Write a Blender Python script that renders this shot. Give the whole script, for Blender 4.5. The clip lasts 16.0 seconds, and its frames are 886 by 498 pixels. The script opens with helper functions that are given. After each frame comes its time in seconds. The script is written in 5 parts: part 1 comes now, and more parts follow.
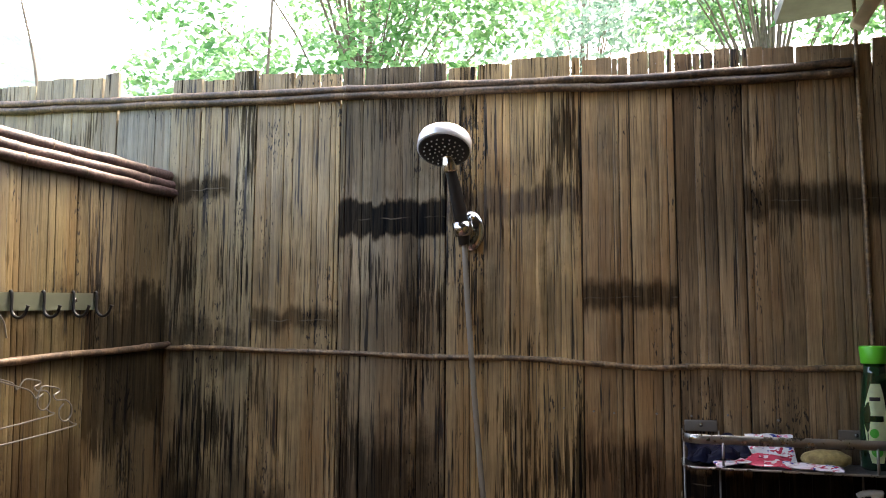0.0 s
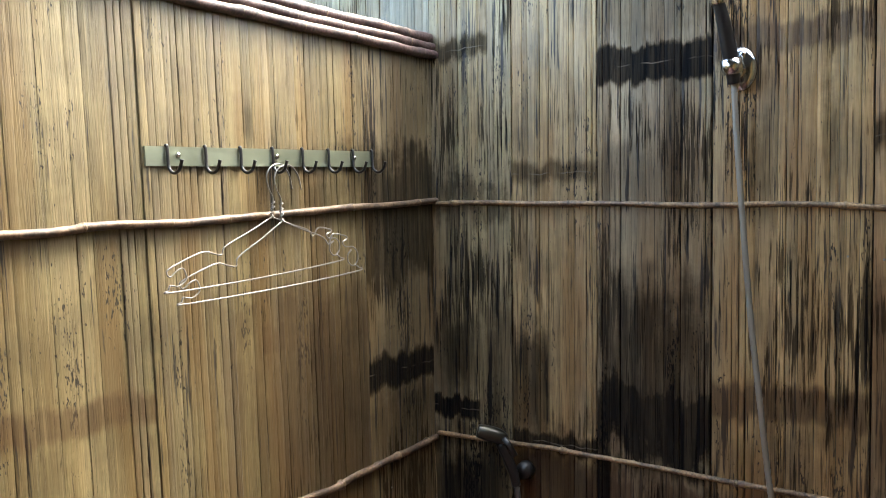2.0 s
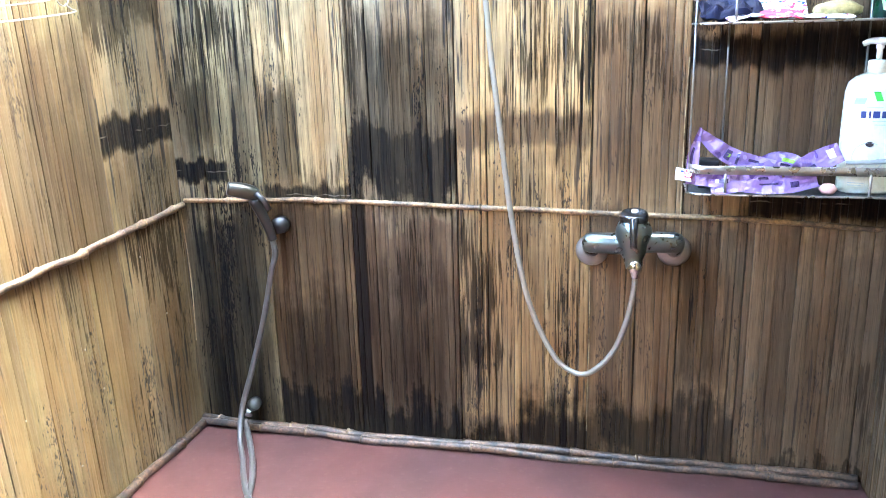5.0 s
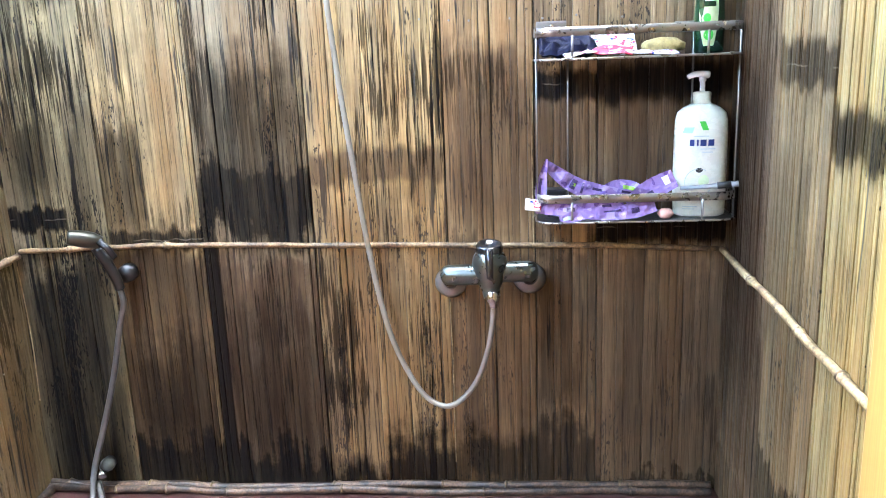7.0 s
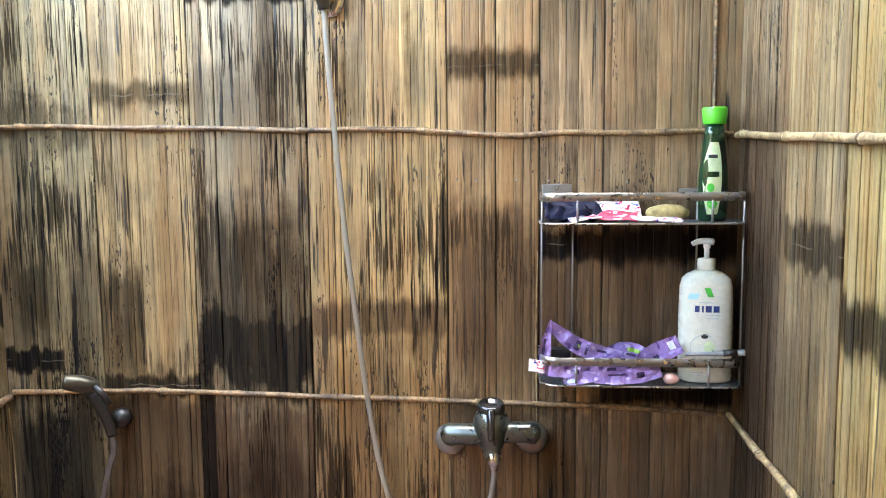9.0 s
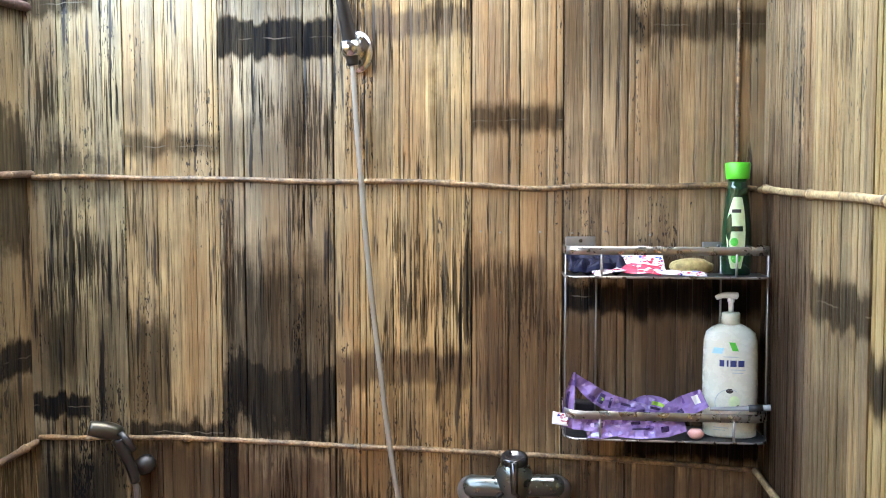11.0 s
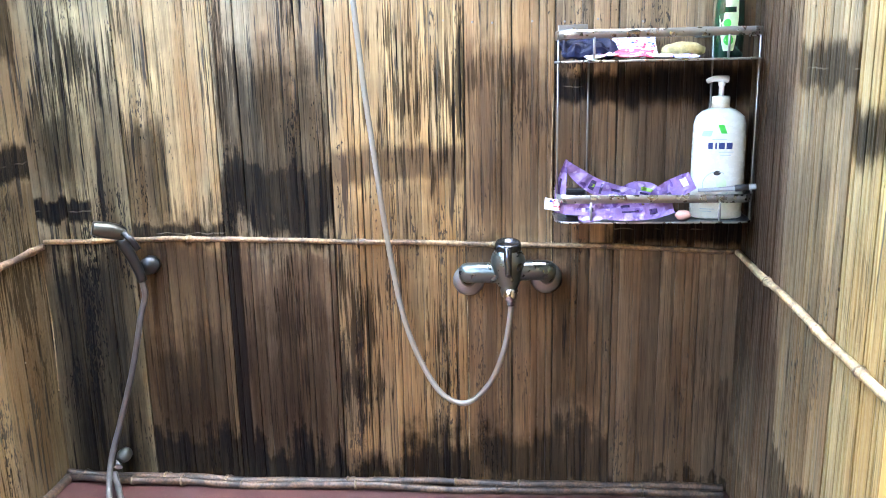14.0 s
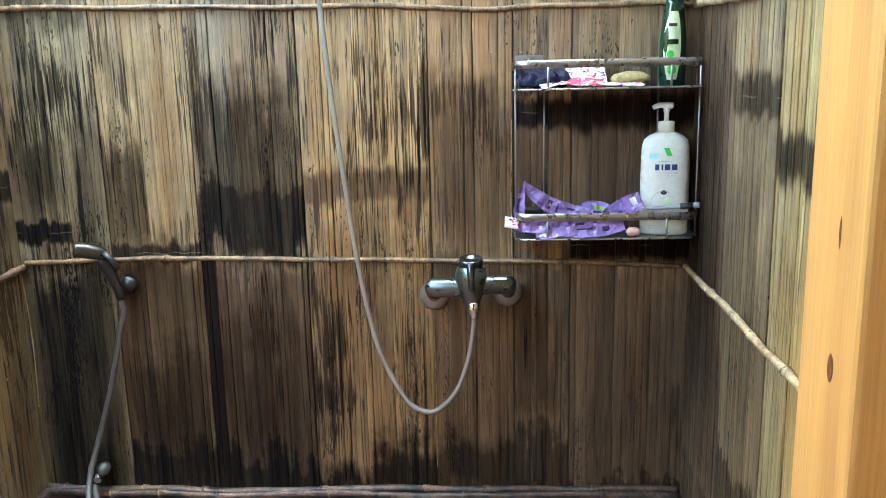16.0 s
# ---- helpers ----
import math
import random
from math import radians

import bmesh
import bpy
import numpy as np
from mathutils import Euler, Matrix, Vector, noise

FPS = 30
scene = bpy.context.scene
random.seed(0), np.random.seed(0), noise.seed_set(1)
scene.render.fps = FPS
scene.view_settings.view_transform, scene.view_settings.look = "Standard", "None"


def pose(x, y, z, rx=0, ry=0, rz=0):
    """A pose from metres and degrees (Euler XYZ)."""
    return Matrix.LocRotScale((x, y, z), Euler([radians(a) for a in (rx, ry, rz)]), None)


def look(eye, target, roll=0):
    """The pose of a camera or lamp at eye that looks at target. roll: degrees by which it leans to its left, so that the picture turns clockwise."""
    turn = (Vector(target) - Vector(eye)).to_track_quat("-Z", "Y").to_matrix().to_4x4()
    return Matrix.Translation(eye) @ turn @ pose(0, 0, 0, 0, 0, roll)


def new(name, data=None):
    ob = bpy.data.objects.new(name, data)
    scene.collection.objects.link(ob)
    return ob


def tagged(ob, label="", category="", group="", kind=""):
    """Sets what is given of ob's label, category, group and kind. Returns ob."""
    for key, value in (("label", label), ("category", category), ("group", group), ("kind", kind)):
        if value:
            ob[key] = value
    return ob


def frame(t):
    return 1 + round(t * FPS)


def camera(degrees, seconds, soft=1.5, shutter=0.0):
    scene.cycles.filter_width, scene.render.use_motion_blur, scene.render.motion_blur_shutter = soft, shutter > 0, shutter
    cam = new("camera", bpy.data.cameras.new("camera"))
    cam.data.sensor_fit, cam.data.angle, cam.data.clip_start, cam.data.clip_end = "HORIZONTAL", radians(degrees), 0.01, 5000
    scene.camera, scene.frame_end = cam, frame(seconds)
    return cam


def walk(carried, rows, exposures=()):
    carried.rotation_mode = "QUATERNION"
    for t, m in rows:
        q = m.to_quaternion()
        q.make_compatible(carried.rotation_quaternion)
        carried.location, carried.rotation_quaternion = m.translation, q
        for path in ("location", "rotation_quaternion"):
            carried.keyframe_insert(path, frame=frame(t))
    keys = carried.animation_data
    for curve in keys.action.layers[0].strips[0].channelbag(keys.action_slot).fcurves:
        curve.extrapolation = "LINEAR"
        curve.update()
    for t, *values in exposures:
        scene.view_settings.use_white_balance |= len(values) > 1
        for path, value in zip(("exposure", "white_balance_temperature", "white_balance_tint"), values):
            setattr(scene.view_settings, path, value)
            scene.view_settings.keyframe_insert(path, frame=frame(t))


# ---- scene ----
cam = camera(57.9, 16.0, soft=1.0)
PATH = [
    (0, (1.018, -1.485, 1.067), (0.49, 0.432, 1.278), 0.3),
    (0.5, (1.016, -1.488, 1.06), (0.307, 0.368, 1.285), 1.3),
    (1, (1.02, -1.485, 1.056), (0.153, 0.311, 1.197), 1.6),
    (1.5, (1.017, -1.486, 1.034), (0.004, 0.237, 1.079), 1.4),
    (2, (1.005, -1.495, 1.01), (-0.089, 0.177, 0.925), -0.5),
    (2.5, (0.991, -1.499, 0.968), (-0.086, 0.17, 0.731), -3.4),
    (3, (0.999, -1.491, 0.926), (-0.055, 0.169, 0.563), -4.8),
    (3.5, (0.975, -1.499, 0.901), (0.0, 0.193, 0.471), -4.8),
    (4, (0.97, -1.508, 0.873), (0.13, 0.227, 0.34), -4.3),
    (4.5, (0.965, -1.512, 0.865), (0.338, 0.306, 0.315), -2.5),
    (5, (0.961, -1.513, 0.864), (0.494, 0.357, 0.329), -1.7),
    (5.2, (0.964, -1.52, 0.839), (0.524, 0.365, 0.337), -2.1),
    (7.3, (0.99, -1.496, 0.883), (0.864, 0.441, 0.405), -2.1),
    (7.5, (0.991, -1.494, 0.886), (0.876, 0.444, 0.406), -2.1),
    (8, (0.988, -1.482, 0.895), (0.874, 0.461, 0.436), -2.2),
    (8.5, (0.987, -1.474, 0.934), (0.844, 0.498, 0.634), -1.2),
    (9, (0.985, -1.476, 0.955), (0.826, 0.507, 0.75), -0.5),
    (9.5, (0.983, -1.479, 0.973), (0.802, 0.508, 0.835), 0.0),
    (9.7, (0.981, -1.482, 0.981), (0.79, 0.507, 0.877), 0.2),
    (11.8, (0.971, -1.497, 0.963), (0.77, 0.489, 0.85), -0.2),
    (12, (0.975, -1.501, 0.945), (0.788, 0.482, 0.764), -0.5),
    (12.5, (0.972, -1.512, 0.885), (0.804, 0.452, 0.544), -0.9),
    (13, (0.971, -1.518, 0.852), (0.805, 0.423, 0.403), -1.6),
    (13.5, (0.971, -1.526, 0.848), (0.805, 0.416, 0.4), -1.3),
    (14, (0.961, -1.528, 0.852), (0.794, 0.415, 0.409), -1.2),
    (14.5, (0.935, -1.537, 0.854), (0.783, 0.407, 0.409), -1.2),
    (15, (0.914, -1.553, 0.852), (0.805, 0.396, 0.417), -1.3),
    (15.5, (0.952, -1.579, 0.855), (0.911, 0.378, 0.445), -1.2),
    (16, (0.982, -1.615, 0.864), (0.881, 0.343, 0.469), -1.3),
]
EXPOSURES = [(0, 3.62, 7300, 12), (0.5, 3.02, 7300, 12), (1, 3.17, 7400, 13), (1.5, 3.89, 6800, 7), (2.5, 4.47, 6400, 2.5), (3.5, 5.27, 6200, 2.5), (4.5, 6.39, 5600, 1.5), (5, 6.94, 5550, -0.5), (7.5, 6.44, 6200, 2.5), (8.5, 6.25, 6500, 2), (9, 5.95, 6900, 4), (9.5, 5.8, 6950, 5), (12, 5.8, 6950, 5), (12.5, 6.24, 6650, 4), (13, 6.54, 6000, 4.5), (14.5, 6.69, 5900, 2.5), (15.5, 6.14, 6200, 0), (16, 5.89, 6200, -3)]
walk(cam, [(t, look(eye, target, roll)) for t, eye, target, roll in PATH], EXPOSURES)

# ---- world, sun ----
world = bpy.data.worlds.new("sky")
scene.world = world
world.use_nodes = True
wn = world.node_tree
sky = wn.nodes.new("ShaderNodeTexSky")
sky.sky_type, sky.sun_disc = "NISHITA", False
sky.sun_elevation, sky.sun_rotation = radians(61), radians(23.5)
sky.dust_density, sky.air_density = 6.0, 1.0
wn.nodes["Background"].inputs["Strength"].default_value = 0.15
wn.links.new(sky.outputs[0], wn.nodes["Background"].inputs["Color"])
sun_data = bpy.data.lights.new("sun", "SUN")
sun_data.energy, sun_data.angle, sun_data.color = 0.15, radians(20), (1.0, 0.95, 0.87)
sun = new("sun", sun_data)
sun.matrix_world = look((1.0, 2.3, 4.6), (0, 0, 0))

# ---- node helpers ----


class Graph:
    """A small wrapper round a material's node tree."""

    def __init__(self, name):
        self.m = bpy.data.materials.new(name)
        self.m.use_nodes = True
        self.t = self.m.node_tree
        self.b = self.t.nodes["Principled BSDF"]
        self.tc = self.t.nodes.new("ShaderNodeTexCoord")

    def put(self, socket, value):
        if isinstance(value, bpy.types.NodeSocket):
            self.t.links.new(value, socket)
        elif isinstance(value, tuple) and len(value) == 3 and socket.type == "RGBA":
            socket.default_value = (*value, 1)
        else:
            socket.default_value = value

    def math(self, op, a, b=0.0, clamp=False):
        n = self.t.nodes.new("ShaderNodeMath")
        n.operation, n.use_clamp = op, clamp
        self.put(n.inputs[0], a)
        self.put(n.inputs[1], b)
        return n.outputs[0]

    def noise(self, scale, detail=4.0, vec=None, rough=0.55, offset=(0, 0, 0)):
        mp = self.t.nodes.new("ShaderNodeMapping")
        mp.inputs["Scale"].default_value = scale
        mp.inputs["Location"].default_value = offset
        self.put(mp.inputs["Vector"], vec or self.tc.outputs["Object"])
        n = self.t.nodes.new("ShaderNodeTexNoise")
        n.inputs["Scale"].default_value, n.inputs["Detail"].default_value, n.inputs["Roughness"].default_value = 1.0, detail, rough
        self.put(n.inputs["Vector"], mp.outputs[0])
        return n.outputs["Fac"]

    def step(self, v, lo, hi, a=0.0, b=1.0):
        n = self.t.nodes.new("ShaderNodeMapRange")
        n.interpolation_type = "SMOOTHSTEP"
        self.put(n.inputs[0], v)
        for i, x in enumerate((lo, hi, a, b)):
            self.put(n.inputs[i + 1], x)
        return n.outputs[0]

    def mix(self, f, a, b, kind="MIX"):
        n = self.t.nodes.new("ShaderNodeMix")
        n.data_type, n.blend_type = "RGBA", kind
        self.put(n.inputs[0], f)
        self.put(n.inputs[6], a)
        self.put(n.inputs[7], b)
        return n.outputs[2]

    def random(self):
        return self.t.nodes.new("ShaderNodeObjectInfo").outputs["Random"]

    def scaled(self, col, f):
        n = self.t.nodes.new("ShaderNodeVectorMath")
        n.operation = "SCALE"
        self.put(n.inputs[0], col)
        self.put(n.inputs[3], f)
        return n.outputs[0]

    def finish(self, col, rough=0.5, height=None, strength=0.3, dist=0.002, metal=0.0):
        self.put(self.b.inputs["Base Color"], col)
        self.put(self.b.inputs["Roughness"], rough)
        self.b.inputs["Metallic"].default_value = metal
        if height is not None:
            n = self.t.nodes.new("ShaderNodeBump")
            n.inputs["Strength"].default_value, n.inputs["Distance"].default_value = strength, dist
            self.put(n.inputs["Height"], height)
            self.put(self.b.inputs["Normal"], n.outputs[0])
        return self.m


def bamboo(name, col, mould=0.3, bands=(), grey=0.0, seed=0.0, grain=0.62):
    """Flattened bamboo with long fibres, dark mould flecks, stained node bands and painted low shade, both as (u0, u1,
    z0, z1, strength, softness, brown).
    """
    col = (min(0.60, col[0] * 1.35), min(0.48, col[1] * 1.42), min(0.34, col[2] * 1.62))
    g = Graph(name)
    sep = g.t.nodes.new("ShaderNodeSeparateXYZ")
    g.put(sep.inputs[0], g.tc.outputs["Object"])
    u, z = sep.outputs[0], sep.outputs[2]
    off = (seed, seed * 0.7, seed * 1.3)
    strip = g.random()
    fibre = g.noise((130, 20, 5.5), 5, offset=off, rough=0.6)
    fine = g.noise((620, 40, 18.0), 3, offset=off)
    cloud = g.noise((10, 5, 9), 5, offset=(seed + 11, 3, 2), rough=0.62)
    broad = g.noise((9, 4, 2.2), 4, offset=off)
    speck = g.noise((240, 30, 8), 5, offset=off, rough=0.65)
    scallop = g.noise((30, 5, 4.0), 2, offset=(seed + 1, 7, 3))
    drips = g.noise((75, 8, 4.0), 5, offset=(seed + 6, 2, 7), rough=0.6)
    blot = g.noise((75, 10, 60), 4, offset=(seed + 4, 2, 9), rough=0.6)
    # tone of the culm, each strip, its fibres and its fine grain
    tone = g.step(fibre, 0.34, 0.66, 1 - 0.40 * grain, 1 + 0.24 * grain)
    tone = g.math("MULTIPLY", tone, g.step(fine, 0.34, 0.66, 1 - 0.32 * grain, 1 + 0.20 * grain))
    tone = g.math("MULTIPLY", tone, g.step(cloud, 0.28, 0.72, 0.70, 1.25))
    tone = g.math("MULTIPLY", tone, g.math("MULTIPLY_ADD", strip, 0.44))
    tone.node.inputs[2].default_value = 0.78
    c = g.scaled(col, tone)
    hue = g.math("FRACT", g.math("MULTIPLY", strip, 7.31))
    c = g.mix(g.math("MULTIPLY", g.step(hue, 0.55, 1.0), 0.25 + grey * 0.5), c, (0.20, 0.165, 0.105))
    c = g.mix(g.math("MULTIPLY", g.step(broad, 0.45, 0.7), 0.20 + grey * 0.4), c, (0.15, 0.118, 0.075))
    warm = g.noise((14, 6, 1.6), 4, offset=(seed + 13, 2, 8))
    c = g.mix(g.math("MULTIPLY", g.step(warm, 0.44, 0.66), 0.55), c, (col[0] * 0.58, col[1] * 0.43, col[2] * 0.28))
    # pale scuffed lines where the skin has worn off
    pale = g.step(g.noise((300, 20, 6.0), 3, offset=(seed + 31, 5, 1)), 0.62, 0.70)
    c = g.mix(g.math("MULTIPLY", pale, 0.5 * grain), c, (0.50, 0.385, 0.21))
    # hair-thin dark cracks along the fibre
    crack = g.step(g.noise((430, 20, 4.5), 4, offset=(seed + 5, 1, 2), rough=0.55), 0.60, 0.635)
    c = g.mix(g.math("MULTIPLY", crack, min(1.0, grain * 1.5) * (0.50 + 0.40 * min(1, mould * 1.6))), c, (0.016, 0.010, 0.006))
    # black drips down the culm, with ragged ends
    drip = g.math("ADD", g.noise((100, 12, 4.0), 4, offset=(seed + 17, 3, 5), rough=0.6), g.math("MULTIPLY", g.noise((6, 3, 2.0), 2, offset=(seed + 2, 8, 3)), 0.3))
    drip = g.math("ADD", drip, g.math("MULTIPLY", g.math("SUBTRACT", speck, 0.5), 0.16))
    c = g.mix(g.math("MULTIPLY", g.step(drip, 0.80 - 0.12 * mould, 0.855 - 0.12 * mould), 0.92), c, (0.013, 0.011, 0.010))
    # short black dashes of mould, thick on some strips and in some patches, absent on others
    zone = g.math("ADD", g.step(g.noise((7, 3, 3.0), 3, offset=(seed + 3, 6, 1)), 0.42, 0.66, 0.0, 0.24), g.step(g.noise((50, 3, 1.8), 2, offset=(seed + 8, 1, 1)), 0.38, 0.62, 0.0, 0.18))
    dash = g.math("ADD", g.noise((330, 40, 75), 2, offset=off, rough=0.6), zone)
    c = g.mix(g.math("MULTIPLY", g.step(dash, 0.965 - 0.13 * mould, 0.995 - 0.13 * mould), 0.93), c, (0.011, 0.009, 0.008))
    # edges of the stains and shade bands: scalloped from strip to strip, streaked where they are soft
    hard = g.math("ADD", z, g.math("MULTIPLY", g.math("SUBTRACT", scallop, 0.5), 0.040))
    hard = g.math("ADD", hard, g.math("MULTIPLY", g.math("SUBTRACT", g.math("FRACT", g.math("MULTIPLY", strip, 3.7)), 0.5), 0.012))
    hard = g.math("ADD", hard, g.math("MULTIPLY", g.math("SUBTRACT", blot, 0.5), 0.016))
    hard = g.math("ADD", hard, g.math("MULTIPLY", g.math("SUBTRACT", speck, 0.5), 0.010))
    hard = g.math("ADD", hard, g.math("MULTIPLY", g.math("SUBTRACT", cloud, 0.5), 0.030))
    loose = g.math("ADD", hard, g.math("MULTIPLY", g.math("SUBTRACT", drips, 0.5), 0.17))
    loose = g.math("ADD", loose, g.math("MULTIPLY", g.math("SUBTRACT", cloud, 0.5), 0.26))
    patch = g.noise((7, 4, 3.2), 3, offset=(seed + 9, 2, 4))
    dark = g.math("MULTIPLY", g.step(g.math("ADD", g.math("MULTIPLY", speck, 0.55), g.math("MULTIPLY", patch, 0.6)), 0.68 - 0.14 * mould, 0.73 - 0.12 * mould), min(1, 0.5 + 0.5 * mould))
    brown, ridge = None, None
    for u0, u1, z0, z1, s, soft, isbrown in bands:
        edge = hard if soft < 0.03 and z1 > 0.2 else loose
        m = g.math("MULTIPLY", g.step(edge, z0 - soft, z0 + soft), g.step(edge, z1 - soft, z1 + soft, 1, 0))
        e = max(0.006, 0.7 * soft) if soft > 0.07 else 0.005
        m = g.math("MULTIPLY", m, g.step(u, u0 - e, u0 + e))
        m = g.math("MULTIPLY", m, g.step(u, u1 - e, u1 + e, 1, 0))
        m = g.math("MULTIPLY", m, g.step(fibre if soft < 0.03 else drips, 0.34, 0.66, min(1.0, s * 1.04), s * (0.92 if s > 0.85 else 0.82)))
        if isbrown:
            brown = m if brown is None else g.math("MAXIMUM", brown, m)
        else:
            dark = g.math("MAXIMUM", dark, m)
            if soft < 0.016 and z1 - z0 < 0.08:
                line = g.math("ABSOLUTE", g.math("SUBTRACT", g.math("ADD", z, g.math("MULTIPLY", g.math("SUBTRACT", scallop, 0.5), 0.012)), (z0 + z1) / 2))
                line = g.math("MULTIPLY", g.step(line, 0.0007, 0.0016, 1, 0), m)
                ridge = line if ridge is None else g.math("MAXIMUM", ridge, line)
    if brown is not None:
        c = g.mix(g.math("MULTIPLY", brown, g.step(g.noise((60, 8, 2.5), 5, offset=(seed + 21, 4, 6), rough=0.6), 0.38, 0.62, 1.0, 0.78)), c, (0.047, 0.024, 0.010))
    c = g.mix(dark, c, (0.0055, 0.0055, 0.0062))
    if ridge is not None:
        c = g.mix(g.math("MULTIPLY", ridge, g.step(g.noise((16, 4, 4), 2, offset=(seed + 40, 1, 1)), 0.45, 0.6, 0.0, 0.7)), c, (0.16, 0.14, 0.11))
    g.put(g.b.inputs["Specular IOR Level"], g.step(dark, 0.0, 0.8, 0.4, 0.02))
    h = g.math("ADD", g.math("MULTIPLY", fibre, 0.7), g.math("MULTIPLY", fine, 0.5))
    h = g.math("SUBTRACT", h, g.math("MULTIPLY", crack, 0.5))
    return g.finish(c, g.step(speck, 0.3, 0.7, 0.34, 0.54), h, 0.7, 0.0018)


def plain(name, col, rough=0.5, metal=0.0, vary=0.15, scale=40.0, bump=0.0, coat=0.0):
    g = Graph(name)
    n = g.noise((scale, scale, scale), 4)
    c = g.scaled(col, g.step(n, 0.25, 0.75, 1 - vary, 1 + vary))
    fine = g.noise((scale * 6,) * 3, 2)
    r = g.step(fine, 0.3, 0.7, max(0.02, rough - 0.06), rough + 0.08)
    if coat:
        g.b.inputs["Coat Weight"].default_value = coat
    return g.finish(c, r, fine if bump else None, bump, 0.001, metal)


def pole_material(name, col, col2):
    g = Graph(name)
    n = g.noise((22, 22, 22), 5, rough=0.65)
    f = g.noise((220, 220, 220), 4)
    c = g.mix(g.step(n, 0.35, 0.65), col, col2)
    c = g.scaled(c, g.step(f, 0.3, 0.7, 0.55, 1.3))
    c = g.mix(g.math("MULTIPLY", g.step(g.noise((60, 60, 60), 3, offset=(4, 4, 4)), 0.58, 0.68), 0.7), c, (0.02, 0.015, 0.01))
    return g.finish(c, 0.5, f, 0.5, 0.0012)


CHROME = plain("chrome", (0.62, 0.62, 0.61), 0.16, 1.0, 0.08, 30)
MIXCHROME = plain("grey_chrome", (0.115, 0.130, 0.118), 0.31, 0.85, 0.03, 8)
SATIN = plain("satin_chrome", (0.78, 0.79, 0.79), 0.36, 0.55, 0.03, 20)
DULL = plain("dull_chrome", (0.042, 0.042, 0.041), 0.42, 0.8, 0.1, 12)
OLDCHROME = plain("tarnished_chrome", (0.065, 0.064, 0.050), 0.38, 0.8, 0.1, 12)
STEEL = plain("stained_steel", (0.28, 0.27, 0.25), 0.42, 0.75, 0.08, 12)
GUARD = plain("worn_guard_steel", (0.36, 0.345, 0.31), 0.3, 0.9, 0.1, 12)
WIRE = plain("hanger_wire", (0.19, 0.185, 0.175), 0.35, 0.6, 0.1, 20)
DARKMETAL = plain("dark_smoked_chrome", (0.07, 0.07, 0.072), 0.18, 0.8, 0.2, 50)
BLACK = plain("black_plastic", (0.012, 0.012, 0.013), 0.35, 0, 0.3, 40)
WHITEP = plain("white_plastic", (0.82, 0.83, 0.80), 0.3, 0, 0.04, 20)
VALVEGREY = plain("dark_valve_plastic", (0.055, 0.06, 0.05), 0.45, 0, 0.2, 40)
GREYP = plain("grey_plastic", (0.20, 0.205, 0.2), 0.4, 0, 0.1, 30)
TRAY = plain("dark_tray_metal", (0.10, 0.105, 0.115), 0.35, 0.7, 0.25, 40)
GREENCAP = plain("lime_green_plastic", (0.10, 0.55, 0.03), 0.35, 0, 0.08, 30)
GREENBODY = plain("deep_green_plastic", (0.006, 0.036, 0.013), 0.12, 0, 0.2, 30, coat=0.4)
PALELABEL = plain("pale_green_label", (0.62, 0.74, 0.42), 0.4, 0, 0.15, 60)
IVORY = plain("ivory_plastic", (0.70, 0.71, 0.58), 0.26, 0, 0.04, 12)
NAVY = plain("navy_ink", (0.02, 0.04, 0.16), 0.4, 0, 0.1, 60)
INKGREY = plain("grey_ink", (0.42, 0.5, 0.5), 0.4, 0, 0.1, 60)
INKGREEN = plain("green_ink", (0.08, 0.55, 0.06), 0.4, 0, 0.1, 60)
INKBLUE = plain("pale_blue_ink", (0.35, 0.66, 0.74), 0.4, 0, 0.1, 60)
DARKINK = plain("dark_ink", (0.02, 0.02, 0.02), 0.4, 0, 0.1, 60)
OLIVE = plain("sponge_skin", (0.30, 0.24, 0.09), 0.7, 0, 0.35, 120, 0.5)
SOAP = plain("pink_soap", (0.68, 0.38, 0.31), 0.45, 0, 0.1, 50)
NAVYBAG = plain("navy_bag_film", (0.006, 0.008, 0.026), 0.5, 0, 0.4, 80)
NAVYBAG.node_tree.nodes["Principled BSDF"].inputs["Specular IOR Level"].default_value = 0.12
HOSEPLASTIC = plain("grey_hose_plastic", (0.10, 0.098, 0.092), 0.35, 0.3, 0.12, 60)
HOSEMETAL = plain("hose_metal", (0.27, 0.25, 0.205), 0.42, 0.3, 0.06, 8)
WHITEWOOD = plain("pale_bare_wood", (0.62, 0.55, 0.42), 0.6, 0, 0.15, 40)
ROOFMAT = plain("grey_roof_sheet", (0.10, 0.10, 0.11), 0.6, 0.2, 0.2, 6)
POLE_TAN = pole_material("tan_bamboo_pole", (0.29, 0.185, 0.085), (0.085, 0.055, 0.030))
NODE = pole_material("node_scar", (0.27, 0.19, 0.10), (0.07, 0.046, 0.026))
POLE_PALE = pole_material("pale_bamboo_pole", (0.42, 0.32, 0.165), (0.20, 0.14, 0.068))
POLE_DARK = pole_material("dark_bamboo_pole", (0.15, 0.09, 0.05), (0.022, 0.017, 0.013))
POLE_BROWN = pole_material("brown_bamboo_pole", (0.17, 0.110, 0.062), (0.050, 0.033, 0.022))
POLE_RED = pole_material("reddish_bamboo_pole", (0.115, 0.070, 0.056), (0.040, 0.020, 0.016))


